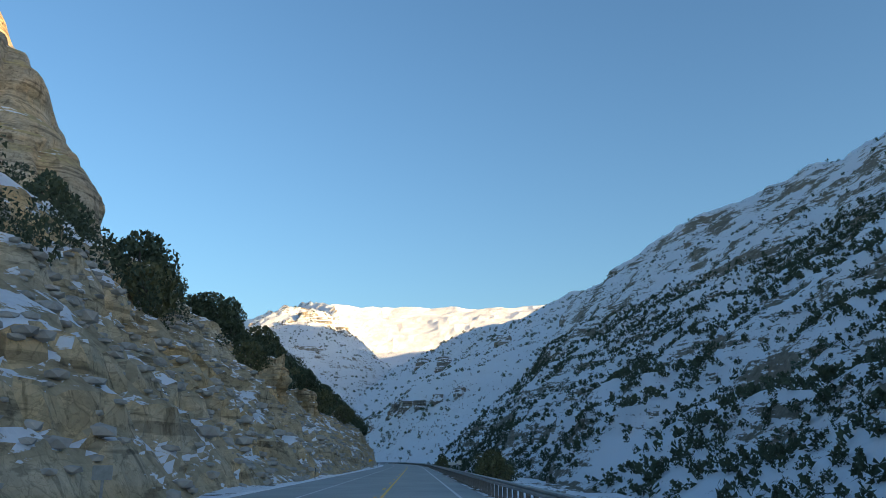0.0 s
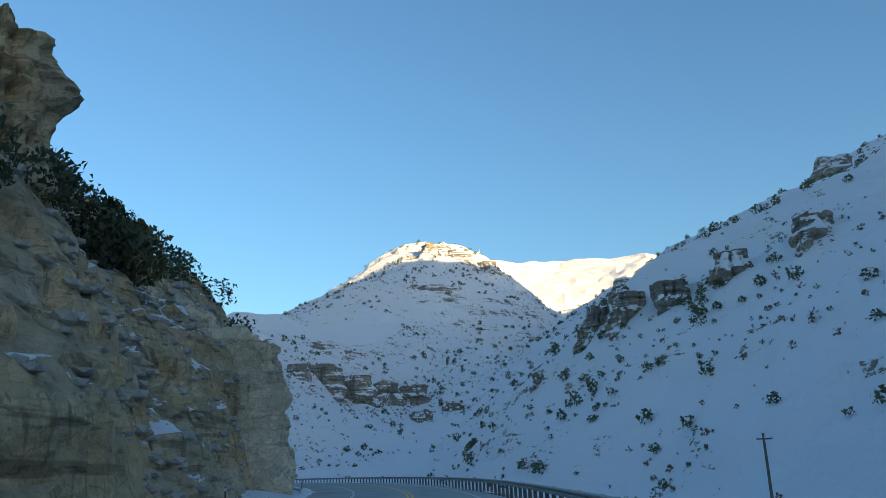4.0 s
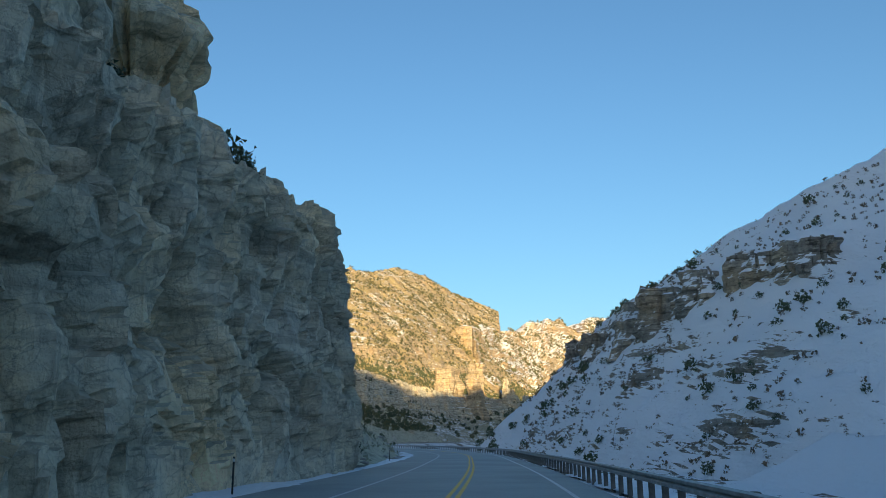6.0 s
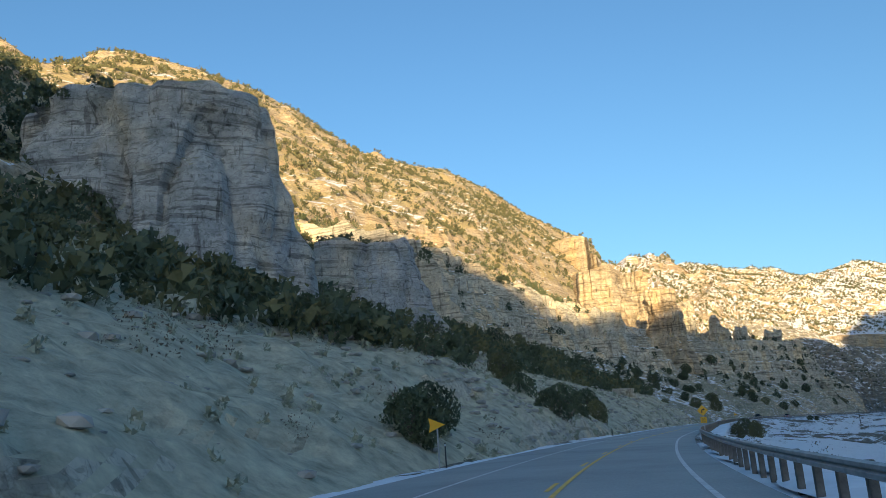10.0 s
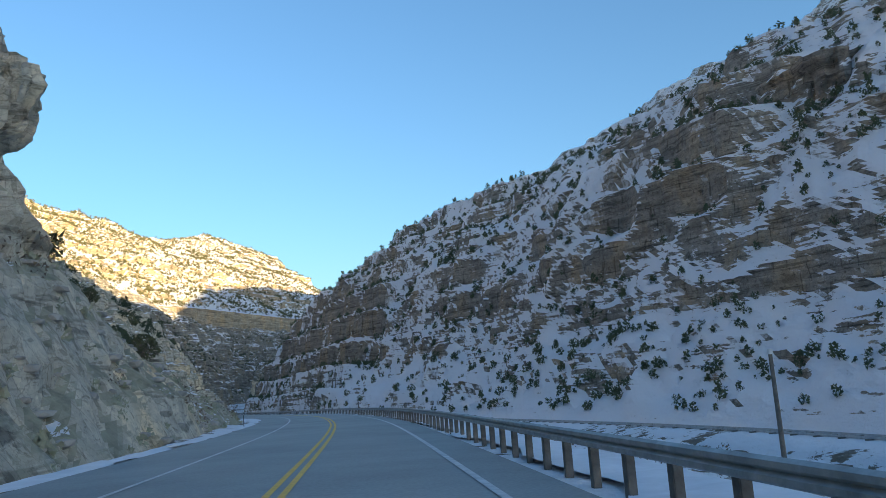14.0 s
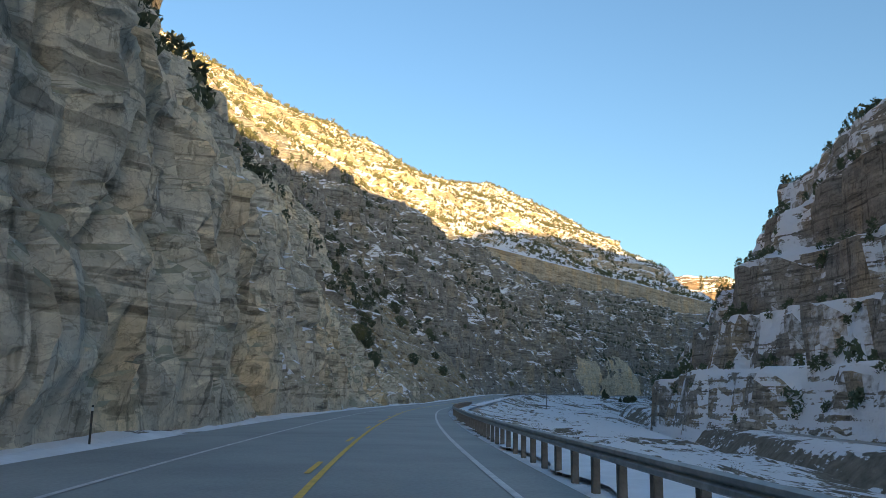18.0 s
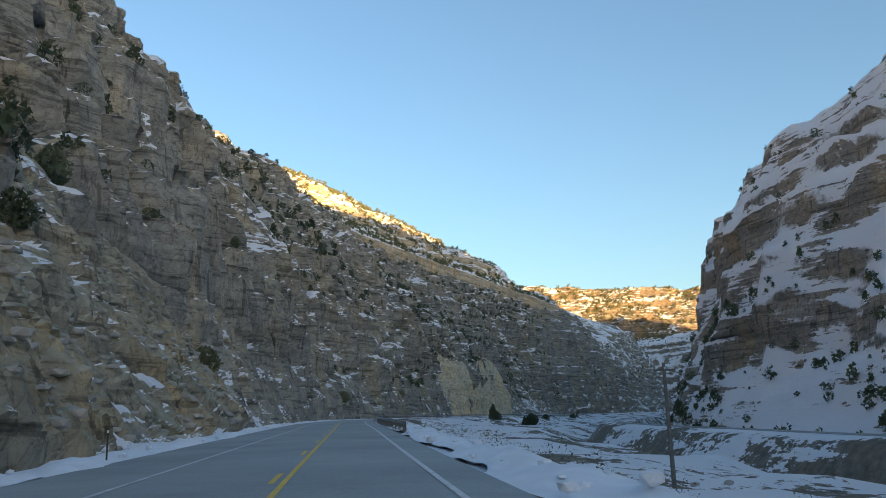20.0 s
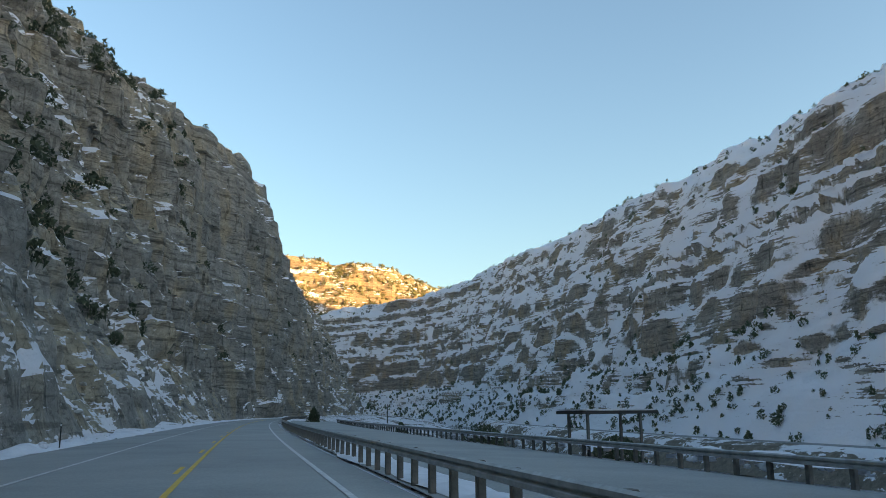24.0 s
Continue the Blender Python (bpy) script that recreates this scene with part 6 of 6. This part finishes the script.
def wheel(g, x, y, r, w):
    t = part("wheel", rod(r, w, x, y, r, "X", 24, None, 0.03), rubber, g, "black tyre", True)
    part("rim", rod(r * 0.62, w + 0.02, x, y, r, "X", 16, None, 0.02), sign_back, t, "grey metal rim")


def hatchback(s, u):
    red = paint("crimson car paint", (0.33, 0.02, 0.045))
    g = tagged(new("hatchback_car"), "crimson hatchback car with lit headlamps on the road", "car")
    part("body", prism([(-2.0, 0.28), (-2.02, 0.62), (-1.9, 0.86), (-1.2, 1.0), (1.9, 1.02), (2.02, 0.9), (2.0, 0.3)], 1.78, 0.06, 0.06), red, g)
    part("cabin", prism([(-1.15, 0.98), (-0.55, 1.5), (1.6, 1.54), (1.95, 1.0)], 1.62, 0.14, 0.05), glass, g, "dark glazed cabin")
    part("roof", prism([(-0.6, 1.49), (-0.5, 1.56), (1.6, 1.6), (1.68, 1.52)], 1.38, 0.05, 0.02), black_trim, g, "dark roof")
    for x in (-0.76, 0.76):
        part("pillar", prism([(-1.12, 1.0), (-0.6, 1.5), (-0.5, 1.5), (-1.0, 1.0)], 0.08, 0, 0.01), red, g).location.x = x * 0.93 * SC
    part("bumper", box(1.74, 0.12, 0.3, 0, -2.03, 0.42, 0.04), red, g)
    part("grille", box(1.0, 0.06, 0.13, 0, -2.05, 0.72, 0.03), black_trim, g, "black slot grille")
    part("intake", box(0.7, 0.06, 0.12, 0, -2.1, 0.36, 0.02), black_trim, g)
    part("plate", box(0.32, 0.03, 0.17, 0, -2.11, 0.55, 0.01), sign_white, g, "plain pale plate")
    for x in (-0.66, 0.66):
        part("headlamp", rod(0.10, 0.1, x, -1.98, 0.8, "Y", 16, None, 0.02), lamp_glow, g, "lit headlamp")
        part("fog_lamp", rod(0.07, 0.06, x * 0.9, -2.08, 0.42, "Y", 12), chrome, g)
        part("mirror", box(0.2, 0.12, 0.14, x * 1.5, -0.85, 1.06, 0.04), black_trim, g, "door mirror")
    for x in (-0.8, 0.8):
        for y in (-1.3, 1.3):
            wheel(g, x, y, 0.33, 0.21)
    g.matrix_basis = frame_at(s, u, 0.01)


def pickup(s, u, name, colour, label, lit):
    p = paint(name, colour)
    g = tagged(new("pickup_truck"), label, "pickup truck")
    part("body", prism([(-2.7, 0.5), (-2.75, 0.95), (-2.65, 1.15), (-1.3, 1.25), (2.8, 1.25), (2.85, 0.55)], 1.98, 0.05, 0.05), p, g)
    part("cabin", prism([(-1.35, 1.22), (-0.6, 1.86), (0.9, 1.9), (1.15, 1.22)], 1.82, 0.14, 0.05), glass, g, "dark glazed cabin")
    part("roof", prism([(-0.65, 1.85), (-0.5, 1.94), (0.85, 1.96), (0.95, 1.86)], 1.56, 0.06, 0.02), p, g)
    part("bed_rail", box(2.0, 1.7, 0.1, 0, 1.98, 1.28, 0.02), black_trim, g)
    part("grille", box(1.3, 0.08, 0.42, 0, -2.74, 0.95, 0.04), black_trim, g, "black barred grille")
    part("grille_bar", box(1.25, 0.06, 0.07, 0, -2.8, 0.97, 0.02), chrome, g, "bright bar")
    part("bumper", box(2.0, 0.2, 0.24, 0, -2.8, 0.58, 0.04), chrome, g, "bright front bumper")
    part("plate", box(0.32, 0.03, 0.17, 0, -2.92, 0.58, 0.01), sign_white, g, "plain pale plate")
    for x in (-0.82, 0.82):
        part("headlamp", box(0.3, 0.08, 0.3, x, -2.74, 0.98, 0.03), lamp_glow if lit else chrome, g, "headlamp")
        part("mirror", box(0.24, 0.14, 0.26, x * 1.38, -1.0, 1.42, 0.04), black_trim, g, "door mirror")
    for x in (-0.87, 0.87):
        for y in (-1.75, 1.75):
            wheel(g, x, y, 0.4, 0.27)
    g.matrix_basis = frame_at(s, u, 0.01)


def tanker(s, u):
    blue = paint("dark blue truck paint", (0.03, 0.035, 0.08))
    g = tagged(new("tank_truck"), "dark blue tractor with a pale round tank trailer on the road", "truck")
    part("hood", prism([(-3.6, 0.9), (-3.6, 1.75), (-3.3, 1.95), (-1.6, 2.15), (-1.6, 0.9)], 1.5, 0.12, 0.06), blue, g)
    part("cab", prism([(-1.7, 0.9), (-1.7, 2.2), (-1.5, 3.0), (-0.1, 3.05), (0.0, 0.9)], 2.2, 0.06, 0.06), blue, g)
    for x in (-0.5, 0.5):
        part("windscreen", box(0.92, 0.05, 0.66, x, -1.72, 2.55, 0.04), glass, g, "windscreen half")
    part("visor", box(2.1, 0.35, 0.08, 0, -1.85, 2.98, 0.02), blue, g)
    for x in (-0.8, -0.4, 0.0, 0.4, 0.8):
        part("roof_lamp", box(0.12, 0.1, 0.08, x, -1.6, 3.1, 0.01), amber_glow, g, "amber roof lamp")
    part("grille", box(1.0, 0.08, 0.95, 0, -3.63, 1.35, 0.04), chrome, g, "bright slatted grille")
    for k in range(6):
        part("grille_slat", box(0.92, 0.04, 0.05, 0, -3.69, 1.0 + 0.14 * k, 0.01), black_trim, g)
    part("bumper", box(2.4, 0.3, 0.5, 0, -3.9, 0.6, 0.05), chrome, g, "bright heavy bumper")
    for x in (-0.55, 0.55):
        part("guard_upright", rod(0.05, 1.1, x, -4.1, 1.2, "Z", 10), chrome, g)
    for z in (0.95, 1.35, 1.7):
        part("guard_bar", rod(0.05, 2.0, 0, -4.1, z, "X", 10), chrome, g)
    for x in (-0.98, 0.98):
        part("headlamp", box(0.34, 0.12, 0.24, x, -3.55, 1.15, 0.03), lamp_glow, g, "lit headlamp")
        part("fender", prism([(-3.7, 0.8), (-3.4, 1.25), (-2.6, 1.25), (-2.1, 0.8)], 0.5, 0.03, 0.04), blue, g).location.x = x * SC
        part("stack", rod(0.09, 3.0, x * 1.2, 0.1, 2.3, "Z", 12), chrome, g, "bright exhaust stack")
        part("mirror", box(0.22, 0.1, 0.6, x * 1.38, -1.5, 2.4, 0.03), chrome, g, "tall door mirror")
        part("air_tank", rod(0.3, 1.2, x * 1.02, 1.0, 0.85, "Y", 14, None, 0.03), chrome, g)
    tank = part("tank", rod(1.15, 9.0, 0, 6.0, 2.2, "Y", 32, None, 0.2), plain_material("pale steel tank", (0.6, 0.62, 0.64), 0.35, 0.4, 5, 0.1), g, "pale round tank", True)
    for y in (2.6, 6.0, 9.4):
        part("band", rod(1.17, 0.08, 0, y, 2.2, "Y", 32), sign_back, tank, "grey band")
    part("frame", box(1.0, 12.5, 0.3, 0, 4.2, 0.85, 0.03), black_trim, g)
    for y in (-2.9, 1.6, 2.8, 8.6, 9.8):
        for x in (-0.98, 0.98):
            wheel(g, x, y, 0.5, 0.3)
    g.matrix_basis = frame_at(s, u, 0.01)


tanker(8.62, 0.62)
hatchback(13.165, 0.6)
pickup(12.76, 0.62, "black pickup paint", (0.015, 0.016, 0.02), "black pickup truck driving on the road", False)
pickup(16.78, 0.55, "silver pickup paint", (0.42, 0.43, 0.45), "silver pickup truck with a dark grille on the road", False)
for t in TREES + FINE:
    for o in (*t.children, t):
        bpy.data.objects.remove(o)
